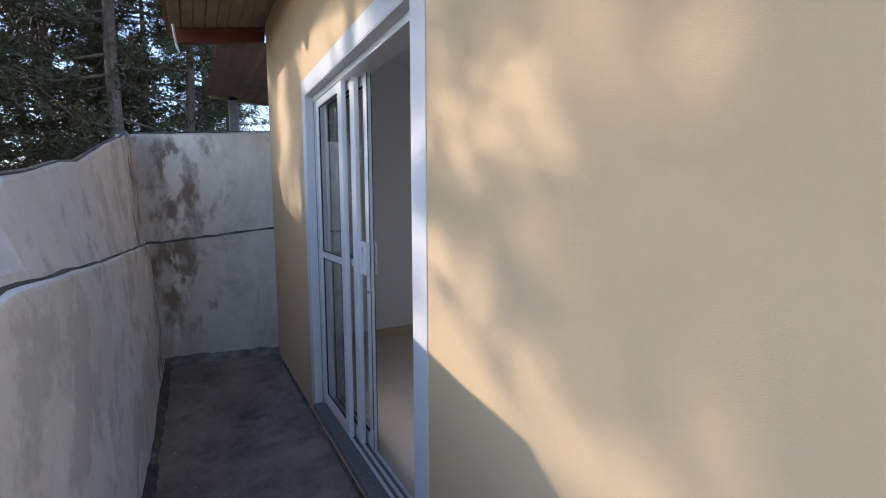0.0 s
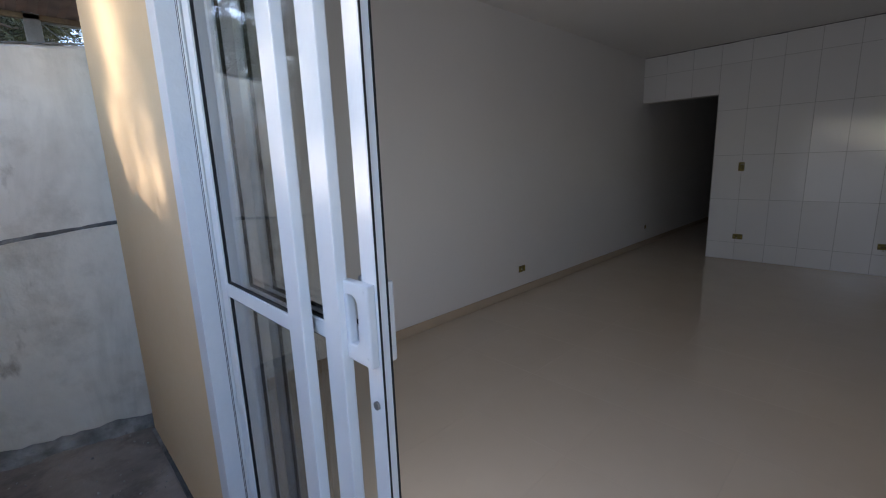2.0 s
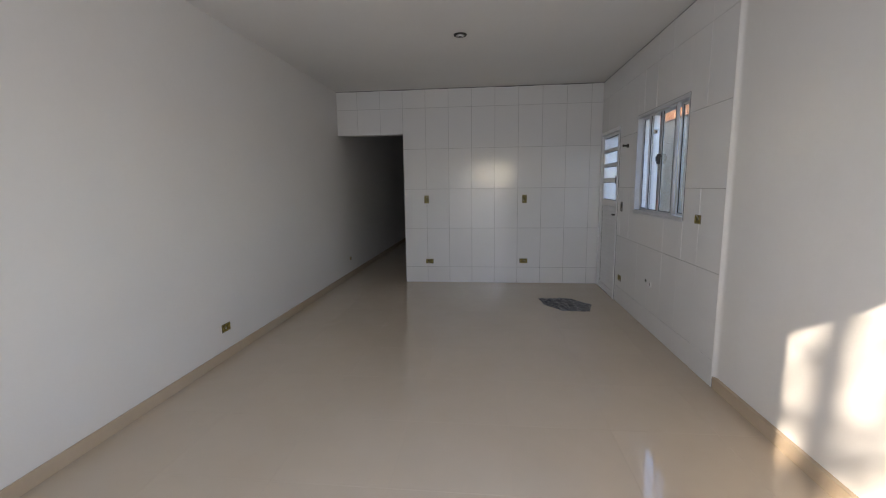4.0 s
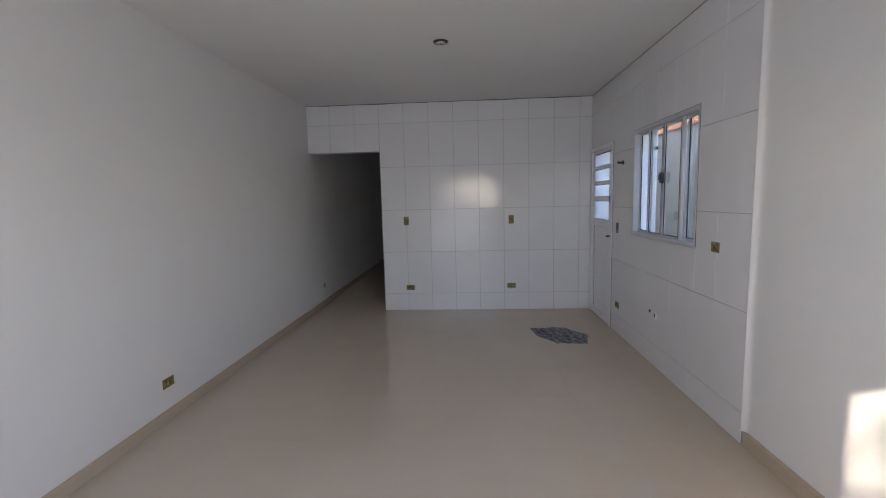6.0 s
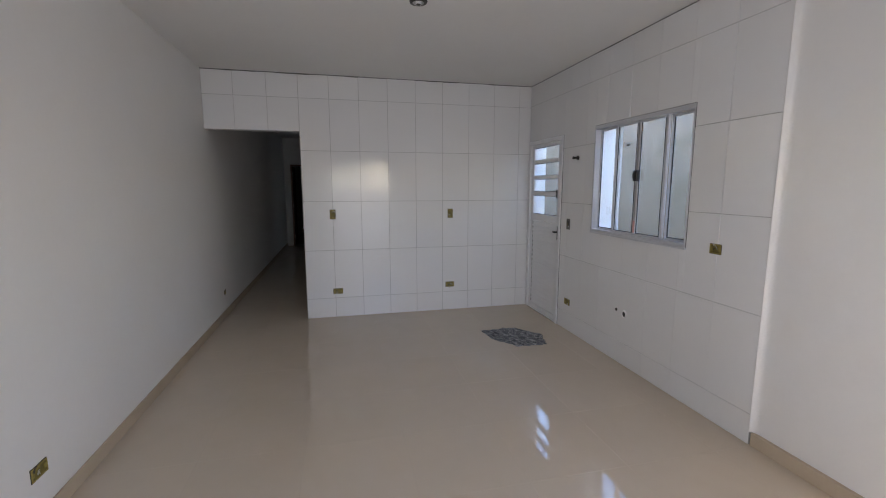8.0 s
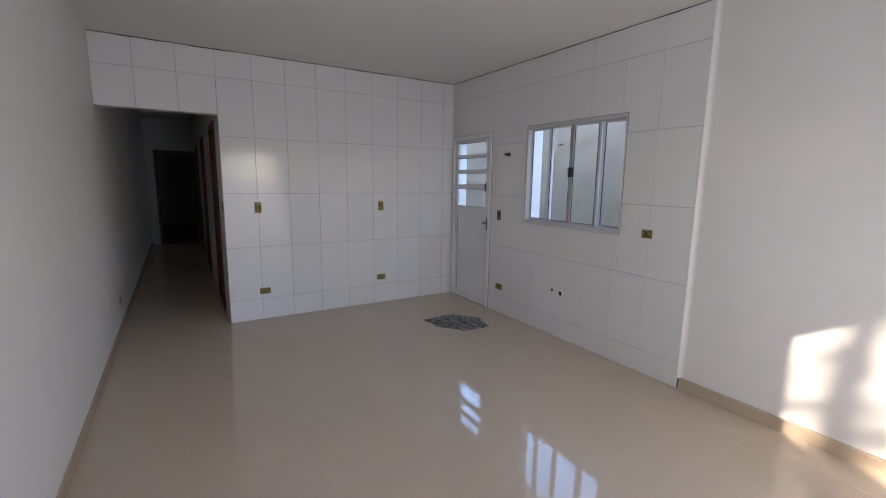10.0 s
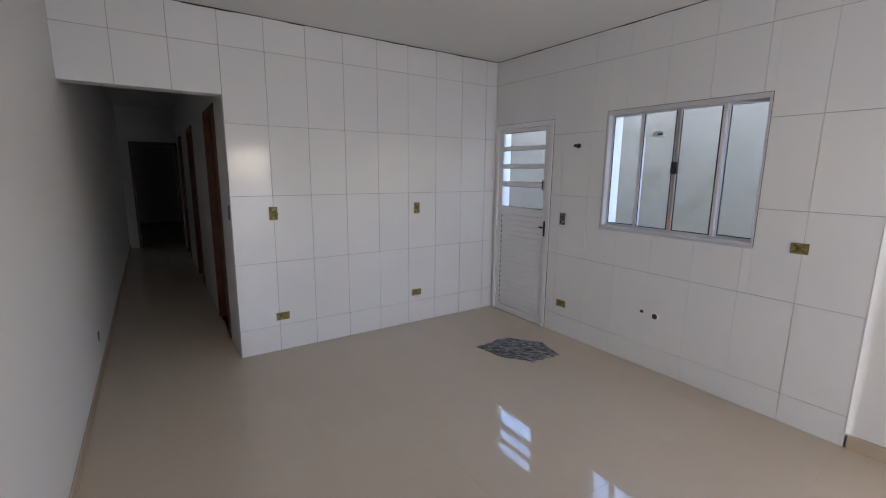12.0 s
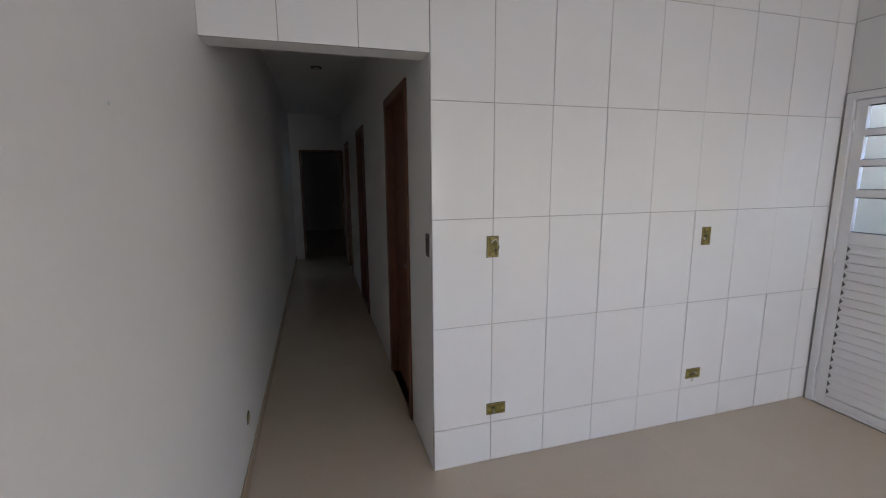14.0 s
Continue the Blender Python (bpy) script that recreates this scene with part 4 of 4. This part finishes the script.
wp = thing("water_outlet", (5.418, RIGHT, 0.478), "small dark water pipe outlet in tiles", "pipe")
part("socket", add_tube(bmesh.new(), (0, 0, 0), (0, 0.006, 0), 0.015, 0.013, n=18), DARK_METAL, wp)


def lamp_hole(at, label):
    t = thing("lamp_fitting", at, label, "ceiling lamp", "empty lamp fittings")
    bm = bmesh.new()
    outer = bmesh.ops.create_circle(bm, segments=28, radius=0.062, matrix=pose(0, 0, -0.001))["verts"]
    mid = bmesh.ops.create_circle(bm, segments=28, radius=0.058, matrix=pose(0, 0, -0.010))["verts"]
    inn = bmesh.ops.create_circle(bm, segments=28, radius=0.040, matrix=pose(0, 0, -0.012))["verts"]
    for i in range(28):
        j = (i + 1) % 28
        bm.faces.new([outer[i], outer[j], mid[j], mid[i]])
        bm.faces.new([mid[i], mid[j], inn[j], inn[i]])
    bmesh.ops.recalc_face_normals(bm, faces=bm.faces)
    part("ring", bm, DARK_METAL, t, "dark ring")
    part("holder", add_tube(bmesh.new(), (0, 0, -0.001), (0, 0, -0.020), 0.026, 0.022, n=20), WHITE_METAL, t, "pale lamp holder")
    part("contact", add_tube(bmesh.new(), (0, 0, -0.020), (0, 0, -0.022), 0.015, n=16), DARK_METAL, t)
    return t


lamp_hole((5.197, 3.375, TOP), "empty dark ceiling lamp fitting in the room")
lamp_hole((10.5, 4.83, TOP), "empty dark ceiling lamp fitting in the hallway")


nail = thing("nail", (6.43, LEFT, 1.781), "small pale grey nail head in the white wall", "nail")
part("head", add_tube(bmesh.new(), (0, -0.004, 0), (0, 0.0, 0), 0.003, 0.003, n=10), LABEL, nail)


# ---- floor cloth ----
def floor_cloth():
    """A rumpled rag left flat on the floor, six-cornered, with small folds."""
    outline = [Vector(p) for p in ((6.45, 2.47), (6.475, 2.09), (6.19, 1.885), (5.915, 1.955), (5.925, 2.26), (6.19, 2.445))]
    mid = sum(outline, Vector((0, 0))) / 6
    bm = bmesh.new()
    rings = []
    for r in range(1, 19):
        ring = []
        for k in range(72):
            u = k / 72 * 6
            i = int(u)
            p = outline[i].lerp(outline[(i + 1) % 6], u - i)
            f = r / 18 * (1 + (0.11 * noise.noise((p.x * 24, p.y * 24, 2)) if r > 11 else 0))
            q = mid + (p - mid) * f
            h = 0.006 + 0.020 * abs(noise.noise((q.x * 7 + q.y * 9, q.y * 30 - q.x * 24, 1))) + 0.006 * noise.noise((q.x * 40, q.y * 40, 4))
            if r == 18:
                h = 0.003
            ring.append(bm.verts.new((q.x, q.y, max(0.002, h))))
        rings.append(ring)
    c = bm.verts.new((mid.x, mid.y, 0.012))
    for k in range(72):
        j = (k + 1) % 72
        bm.faces.new([c, rings[0][k], rings[0][j]])
        for a, b in zip(rings, rings[1:]):
            bm.faces.new([a[k], b[k], b[j], a[j]])
    under = [bm.verts.new((v.co.x, v.co.y, 0.0)) for v in rings[-1]]
    for k in range(72):
        j = (k + 1) % 72
        bm.faces.new([rings[-1][k], under[k], under[j], rings[-1][j]])
    bm.faces.new(under[::-1])
    bmesh.ops.recalc_face_normals(bm, faces=bm.faces)
    return bm


tagged(part("floor_cloth", floor_cloth(), CLOTH, smooth=True), "crumpled dark grey rag rug lying on the floor", "rug")

# ---- roof over the front ----
def roof_z(x):
    return 2.68 + 0.20 * (min(x, 1.2) - 0.2) + 0.02 * max(0, x - 1.2)


roof = thing("roof", (0, 0, 0), "tiled house roof with rough boarded eaves and timber rafters", "roof", kind="structure")
slab = bmesh.new()
low = [slab.verts.new((x, y, roof_z(x) + 0.10)) for x in (0.15, 1.2, FAR + 0.3) for y in (1.28, 5.85)]
high = [slab.verts.new(v.co + Vector((0, 0, 0.06))) for v in low]
for k in (0, 2):
    slab.faces.new([low[k], low[k + 1], low[k + 3], low[k + 2]])
    slab.faces.new([high[k], high[k + 1], high[k + 3], high[k + 2]])
rim = [0, 1, 3, 5, 4, 2]
for a, b in zip(rim, rim[1:] + rim[:1]):
    slab.faces.new([low[a], low[b], high[b], high[a]])
bmesh.ops.recalc_face_normals(slab, faces=slab.faces)
part("covering", slab, CLAY, roof)
for i in range(9):
    x = 0.18 + i * 0.085
    b = box((x, 1.3, roof_z(x) + 0.062), (x + 0.078, 5.80, roof_z(x) + 0.088), 0.002)
    part("eave_board", b, BOARD, roof)
for y in (1.32, 2.3, 3.4, 4.45, 5.52):
    bm = bmesh.new()
    add_box(bm, (0.22, y, roof_z(0.2) - 0.06), (0.90, y + 0.06, roof_z(0.2) + 0.06), 0.003)
    for v in bm.verts:
        v.co.z += 0.20 * (v.co.x - 0.22)
    part("rafter", bm, WOOD_BEAM, roof, "rust red timber rafter")
cb = bmesh.new()
pts = [Vector((0.20, 5.45, 2.95)), Vector((0.205, 5.45, 2.75)), Vector((0.22, 5.46, 2.60)), Vector((0.24, 5.47, 2.53))]
for p, q in zip(pts, pts[1:]):
    add_tube(cb, p, q, 0.009, n=8)
tagged(part("hanging_cable", cb, WHITE_TRIM, smooth=True), "short white cable hanging from the eave", "cable")

# ---- neighbour's shelter beyond the wall ----
sh = thing("shelter", (0, 0, 0), "open shelter with a corrugated sheet roof on concrete posts", "shelter")
bm = bmesh.new()
nx = 150
top_row, bot_row = [], []
for i in range(nx + 1):
    x = 0.55 + i * 0.04
    dz = 0.013 * math.sin(i * math.pi / 2.0)
    top_row.append(bm.verts.new((x, 6.2, 2.98 + dz)))
    bot_row.append(bm.verts.new((x, 9.6, 3.08 + dz)))
for i in range(nx):
    bm.faces.new([top_row[i], top_row[i + 1], bot_row[i + 1], bot_row[i]])
bmesh.ops.solidify(bm, geom=bm.faces[:], thickness=0.008)
part("roof_sheet", bm, SHEET, sh)
for x in (0.87, 3.4, 6.2):
    part("post", box((x, 9.25, -0.25), (x + 0.14, 9.39, 3.07), 0.006), POST, sh, "grey concrete post")
part("beam", box((0.6, 9.25, 3.0), (6.5, 9.31, 3.055), 0.004), BOARD, sh)
fence = thing("chain_link_fence", (0, 0, 0), "grey chain link fence between concrete posts", "fence")
bm = bmesh.new()
for i in range(46):
    for s in (-1, 1):
        x = 1.0 + i * 0.13
        a, b = Vector((x, 9.31, 1.3 if s > 0 else 3.0)), Vector((x + 1.7, 9.31, 3.0 if s > 0 else 1.3))
        add_tube(bm, a, b, 0.007, n=4)
part("wire_mesh", bm, STEEL, fence)
part("top_rail", add_tube(bmesh.new(), (1.0, 9.31, 3.0), (8.0, 9.31, 3.0), 0.02), STEEL, fence)


# ---- pines ----
def pine(seed, height, spread, start=2.4, limbs=46, girth=0.17):
    rng = random.Random(seed)
    t = thing("pine_tree", (0, 0, -0.3), "tall pine with bare lower trunk and ragged needle crown", "tree", "pines behind the wall")
    trunk = bmesh.new()
    n, prev, rows = 16, None, []
    lean = (rng.uniform(-0.4, 0.4), rng.uniform(-0.4, 0.4))

    def axis(z):
        k = z / height
        return Vector((lean[0] * k + 0.10 * math.sin(k * 7 + seed), lean[1] * k + 0.10 * math.cos(k * 6 + seed), z))

    for i in range(n + 1):
        z = height * i / n
        r = girth * (1 - 0.88 * i / n) * (1.25 if i == 0 else 1)
        c = axis(z)
        row = [trunk.verts.new((c.x + r * math.cos(a) * (1 + 0.08 * rng.random()), c.y + r * math.sin(a) * (1 + 0.08 * rng.random()), z)) for a in [k * math.tau / 10 for k in range(10)]]
        rows.append(row)
    for a, b in zip(rows, rows[1:]):
        for k in range(10):
            trunk.faces.new([a[k], a[(k + 1) % 10], b[(k + 1) % 10], b[k]])
    verts, faces = [], []
    for i in range(limbs):
        k = i / limbs
        z = start + (height - start - 0.2) * k
        ang = rng.uniform(0, math.tau)
        length = spread * (1.0 - 0.75 * k) * rng.uniform(0.6, 1.15)
        base = axis(z)
        d = Vector((math.cos(ang), math.sin(ang), 0))
        tip = base + d * length + Vector((0, 0, length * rng.uniform(-0.15, 0.25)))
        sag = Vector((0, 0, -0.12 * length))
        mids = [base, base.lerp(tip, 0.5) + sag, tip]
        add_tube(trunk, mids[0], mids[1], 0.035, 0.022, n=6)
        add_tube(trunk, mids[1], mids[2], 0.022, 0.006, n=5)
        for s in range(int(13 + 18 * (1 - 0.5 * k))):
            u = rng.uniform(0.22, 1.05)
            p = mids[0].lerp(mids[1], min(1, u * 2)) if u < 0.5 else mids[1].lerp(mids[2], u * 2 - 1)
            side = Vector((-d.y, d.x, 0)) * rng.gauss(0, 0.28 * length * min(1, u + 0.2)) + Vector((0, 0, rng.gauss(0.02, 0.10)))
            c = p + side
            for _ in range(13):
                w = (d * rng.uniform(-0.3, 1) + Vector((rng.gauss(0, 0.8), rng.gauss(0, 0.8), rng.gauss(0.15, 0.6)))).normalized()
                o = w.cross(Vector((rng.gauss(0, 1), rng.gauss(0, 1), rng.gauss(0, 1)))).normalized() * 0.015
                ln = rng.uniform(0.12, 0.26)
                st = c + w * 0.02 + Vector((rng.gauss(0, 0.05), rng.gauss(0, 0.05), rng.gauss(0, 0.04)))
                q = len(verts)
                verts += [st - o, st + o, st + w * ln]
                faces.append((q, q + 1, q + 2))
    part("trunk", trunk, BARK, t)
    me = bpy.data.meshes.new("crown")
    me.from_pydata([tuple(v) for v in verts], [], faces)
    me.materials.append(NEEDLES)
    ob = new("crown", me)
    ob.parent = t
    return t


pines = [pine(3, 13.0, 3.0), pine(8, 11.0, 2.6), pine(21, 8.5, 2.4, 0.9, 52), pine(33, 7.0, 2.5, 0.5, 52)]
pines[0].matrix_basis = pose(-0.93, 13.3, -0.3, 0, 0, 20)
pines[1].matrix_basis = pose(-2.85, 15.6, -0.3, 0, 0, 200)
pines[2].matrix_basis = pose(-0.5, 15.6, -0.3, 0, 0, 0)
# stands out of view here, placed to keep sun off the door leaves
pines[3].matrix_basis = pose(-6.7, 9.9, -0.3, 0, 0, 60)
# two unseen pines, placed to throw a trunk shadow and dapple the front
high = pine(45, 11.0, 2.2, 6.1, 22, 0.11)
high.matrix_basis = pose(-5.3, 7.91, -0.3, 0, 0, 130)
shade_pine = pine(52, 9.5, 1.8, 5.1, 40)
shade_pine.matrix_basis = pose(-5.0, 5.95, -0.3, 0, 0, 20)
tagged(pines[3], "low bushy pine with branches down to the ground")
tagged(pines[2], "young bushy pine with branches down to the ground")
# copies at x of -7 or less are unseen, placed to shade the front
for kind, x, y, r in ((1, -2.75, 16.9, 75), (0, -4.9, 13.0, 310), (2, 0.9, 18.0, 130), (1, -6.9, 15.2, 40), (0, -7.7, 6.2, 250), (0, -8.6, 13.6, 100), (2, -1.7, 19.5, 10),
                      (2, -4.4, 20.5, 160), (1, -10.6, 8.6, 190), (2, 1.9, 20.5, 60), (2, 0.2, 13.9, 250), (2, -7.0, 12.4, 80), (3, -3.6, 13.8, 20), (3, -1.5, 16.5, 300)):
    copy_thing(pines[kind], pose(x, y, -0.3, 0, 0, r))

FRONT_NAMES = {"wall_front", "pavement", "pavement_outer", "grit", "wall_garden", "wall_garden_end", "mortar_strip", "ledge", "wall_top_moss", "wall_base_dirt", "trim",
               "door_sill", "sliding_door", "roof", "hanging_cable", "shelter", "chain_link_fence", "pine_tree"}
for ob in [o for o in scene.objects if o.parent is None and o.name.split(".")[0] in FRONT_NAMES]:
    ob.matrix_basis = FRONT @ ob.matrix_basis

# ---- neighbour's house past the side wall ----
nh = thing("neighbour_house", (0, 0, 0), "neighbour's house with a steep sunlit clay tile roof", "house")
part("wall", box((4.0, -5.5, -0.3), (18.0, -1.6, 2.5)), SIDE_WALL, nh)
bm = bmesh.new()
n = 280
rows = []
for i in range(n + 1):
    x = 3.7 + i * 0.0525
    dz = 0.03 * abs(math.sin(i * math.pi / 4))
    rows.append([bm.verts.new((x, y, z + dz)) for y, z in ((-1.15, 2.46), (-3.6, 4.75), (-6.0, 2.5))])
for a, b in zip(rows, rows[1:]):
    for j in range(2):
        bm.faces.new([a[j], a[j + 1], b[j + 1], b[j]])
bmesh.ops.solidify(bm, geom=bm.faces[:], thickness=0.02)
part("roof", bm, CLAY, nh, "clay tile roof")

# ---- clay coping on the side wall ----
cop = thing("wall_coping", (0, 0, 0), "row of sunlit clay tiles on the boundary wall", "coping")
bm = bmesh.new()
prof = [(0.13 * math.cos(a), 0.05 * math.sin(a)) for a in [k * math.pi / 8 for k in range(9)]]
e0 = [bm.verts.new((0, p, q)) for p, q in prof]
e1 = [bm.verts.new((0.36, p * 0.9, q * 0.8)) for p, q in prof]
for k in range(8):
    bm.faces.new([e0[k], e0[k + 1], e1[k + 1], e1[k]])
bm.faces.new(e0[::-1])
bm.faces.new(e1)
bm.faces.new([e0[0], e1[0], e1[-1], e0[-1]])
bmesh.ops.recalc_face_normals(bm, faces=bm.faces)
first = part("tile", bm, CLAY, cop)
first.location = (3.0, 0.0, 2.465)
for i in range(1, 30):
    piece("tile", first.data, cop, (3.0 + i * 0.335, 0.0, 2.465))

# ---- tiles, laid last ----
def tile_mesh(cache, w, h, deep, axis, mat, name):
    """A tile with eased edges: its face in the plane across axis, facing its negative (or up, or +y)."""
    key = (round(w, 3), round(h, 3))
    if key not in cache:
        e = 0.0012 if axis != "z" else 0.0004
        loops = [[(0, 0), (w, 0), (w, h), (0, h)], [(0, 0), (w, 0), (w, h), (0, h)], [(e, e), (w - e, e), (w - e, h - e), (e, h - e)]]
        depth = [deep, e, 0.0]
        verts = []
        for lp, d in zip(loops, depth):
            for u, v in lp:
                verts.append({"x": (d, u, v), "y": (u, -d, v), "z": (u, v, -d)}[axis])
        faces = [(8, 9, 10, 11)]
        for k in range(2):
            for i in range(4):
                faces.append((k * 4 + i, k * 4 + (i + 1) % 4, k * 4 + 4 + (i + 1) % 4, k * 4 + 4 + i))
        bm = bmesh.new()
        bv = [bm.verts.new(v) for v in verts]
        for f in faces:
            bm.faces.new([bv[i] for i in f])
        bmesh.ops.recalc_face_normals(bm, faces=bm.faces)
        face = min(bm.faces, key=lambda f: {"x": f.calc_center_median().x, "y": -f.calc_center_median().y, "z": -f.calc_center_median().z}[axis])
        face.normal_update()
        want = {"x": Vector((-1, 0, 0)), "y": Vector((0, 1, 0)), "z": Vector((0, 0, 1))}[axis]
        if face.normal.dot(want) < 0:
            bmesh.ops.reverse_faces(bm, faces=bm.faces)
        me = bpy.data.meshes.new(name)
        bm.to_mesh(me)
        bm.free()
        me.materials.append(mat)
        cache[key] = me
    return cache[key]


def minus(rect, hole):
    """What a hole leaves of a rectangle, as rectangles."""
    a0, a1, z0, z1 = rect
    h0, h1, k0, k1 = hole
    if h1 <= a0 or h0 >= a1 or k1 <= z0 or k0 >= z1:
        return [rect]
    out = []
    if h0 > a0:
        out.append((a0, h0, z0, z1))
    if h1 < a1:
        out.append((h1, a1, z0, z1))
    m0, m1 = max(a0, h0), min(a1, h1)
    if k0 > z0:
        out.append((m0, m1, z0, k0))
    if k1 < z1:
        out.append((m0, m1, k1, z1))
    return out


def tile_wall(parent, axis, plane, cols, rows, holes):
    cache = {}
    gap = 0.0016 if axis != "z" else 0.0004
    rng = random.Random(5)
    for a0, a1 in zip(cols, cols[1:]):
        for z0, z1 in zip(rows, rows[1:]):
            across = 0.0008 if axis == "y" else gap
            rects = [(a0 + across, a1 - across, z0 + gap, z1 - gap)]
            for h in holes:
                rects = [q for r in rects for q in minus(r, h)]
            for r in rects:
                w, h = r[1] - r[0], r[3] - r[2]
                if w < 0.008 or h < 0.008:
                    continue
                me = tile_mesh(cache, w, h, 0.0075 if axis != "z" else 0.006, axis, WALL_TILE if axis != "z" else FLOOR_TILE, "tile")
                off = rng.uniform(-0.0004, 0.0004)
                lean, tip = rng.uniform(-0.010, 0.010), rng.uniform(-0.0042, 0.0042)
                off += {"x": lean * w / 2 - tip * h / 2, "y": tip * h / 2 - lean * w / 2, "z": 0.0}[axis]
                at = {"x": (plane + off, r[0], r[2]), "y": (r[0], plane + off, r[2]), "z": (r[0], r[2], plane)}[axis]
                ob = piece("tile", me, parent, at)
                ob.rotation_euler = {"x": (0, tip, lean), "y": (tip, 0, lean), "z": (0, 0, 0)}[axis]


cols_back = [RIGHT] + [4.357 - 0.3325 * k for k in range(8, -1, -1)] + [4.69, 5.03, LEFT]
rows_back = [0.0, 0.237, 0.82, 1.40, 1.98, 2.558, TOP - 0.004]
tile_wall(tile_wall_back, "x", BACK, cols_back, rows_back, [(OPEN_Y, LEFT + 0.1, -0.1, OPEN_Z)])
cols_right = [4.068, 4.41, 4.737, 5.064, 5.391, 5.718, 6.045, 6.372, 6.70, 7.03, BACK]
rows_right = [0.0, 0.195, 0.815, 1.40, 1.985, 2.57, TOP - 0.004]
tile_wall(tile_wall_right, "y", RIGHT, cols_right, rows_right, [WIN, KDOOR])
xs = [FX1] + [1.635 + 0.605 * k for k in range(0, 29)] + [FAR]
ys = [RIGHT - 0.039, 1.79, 2.39, 2.99, 3.59, 4.19, 4.79, LEFT]
tile_wall(floor, "z", 0.0, [x for x in xs if x < BACK + 0.5], ys, [])
tile_wall(floor, "z", 0.0, [x for x in xs if x > BACK + 0.2], ys[4:], [])
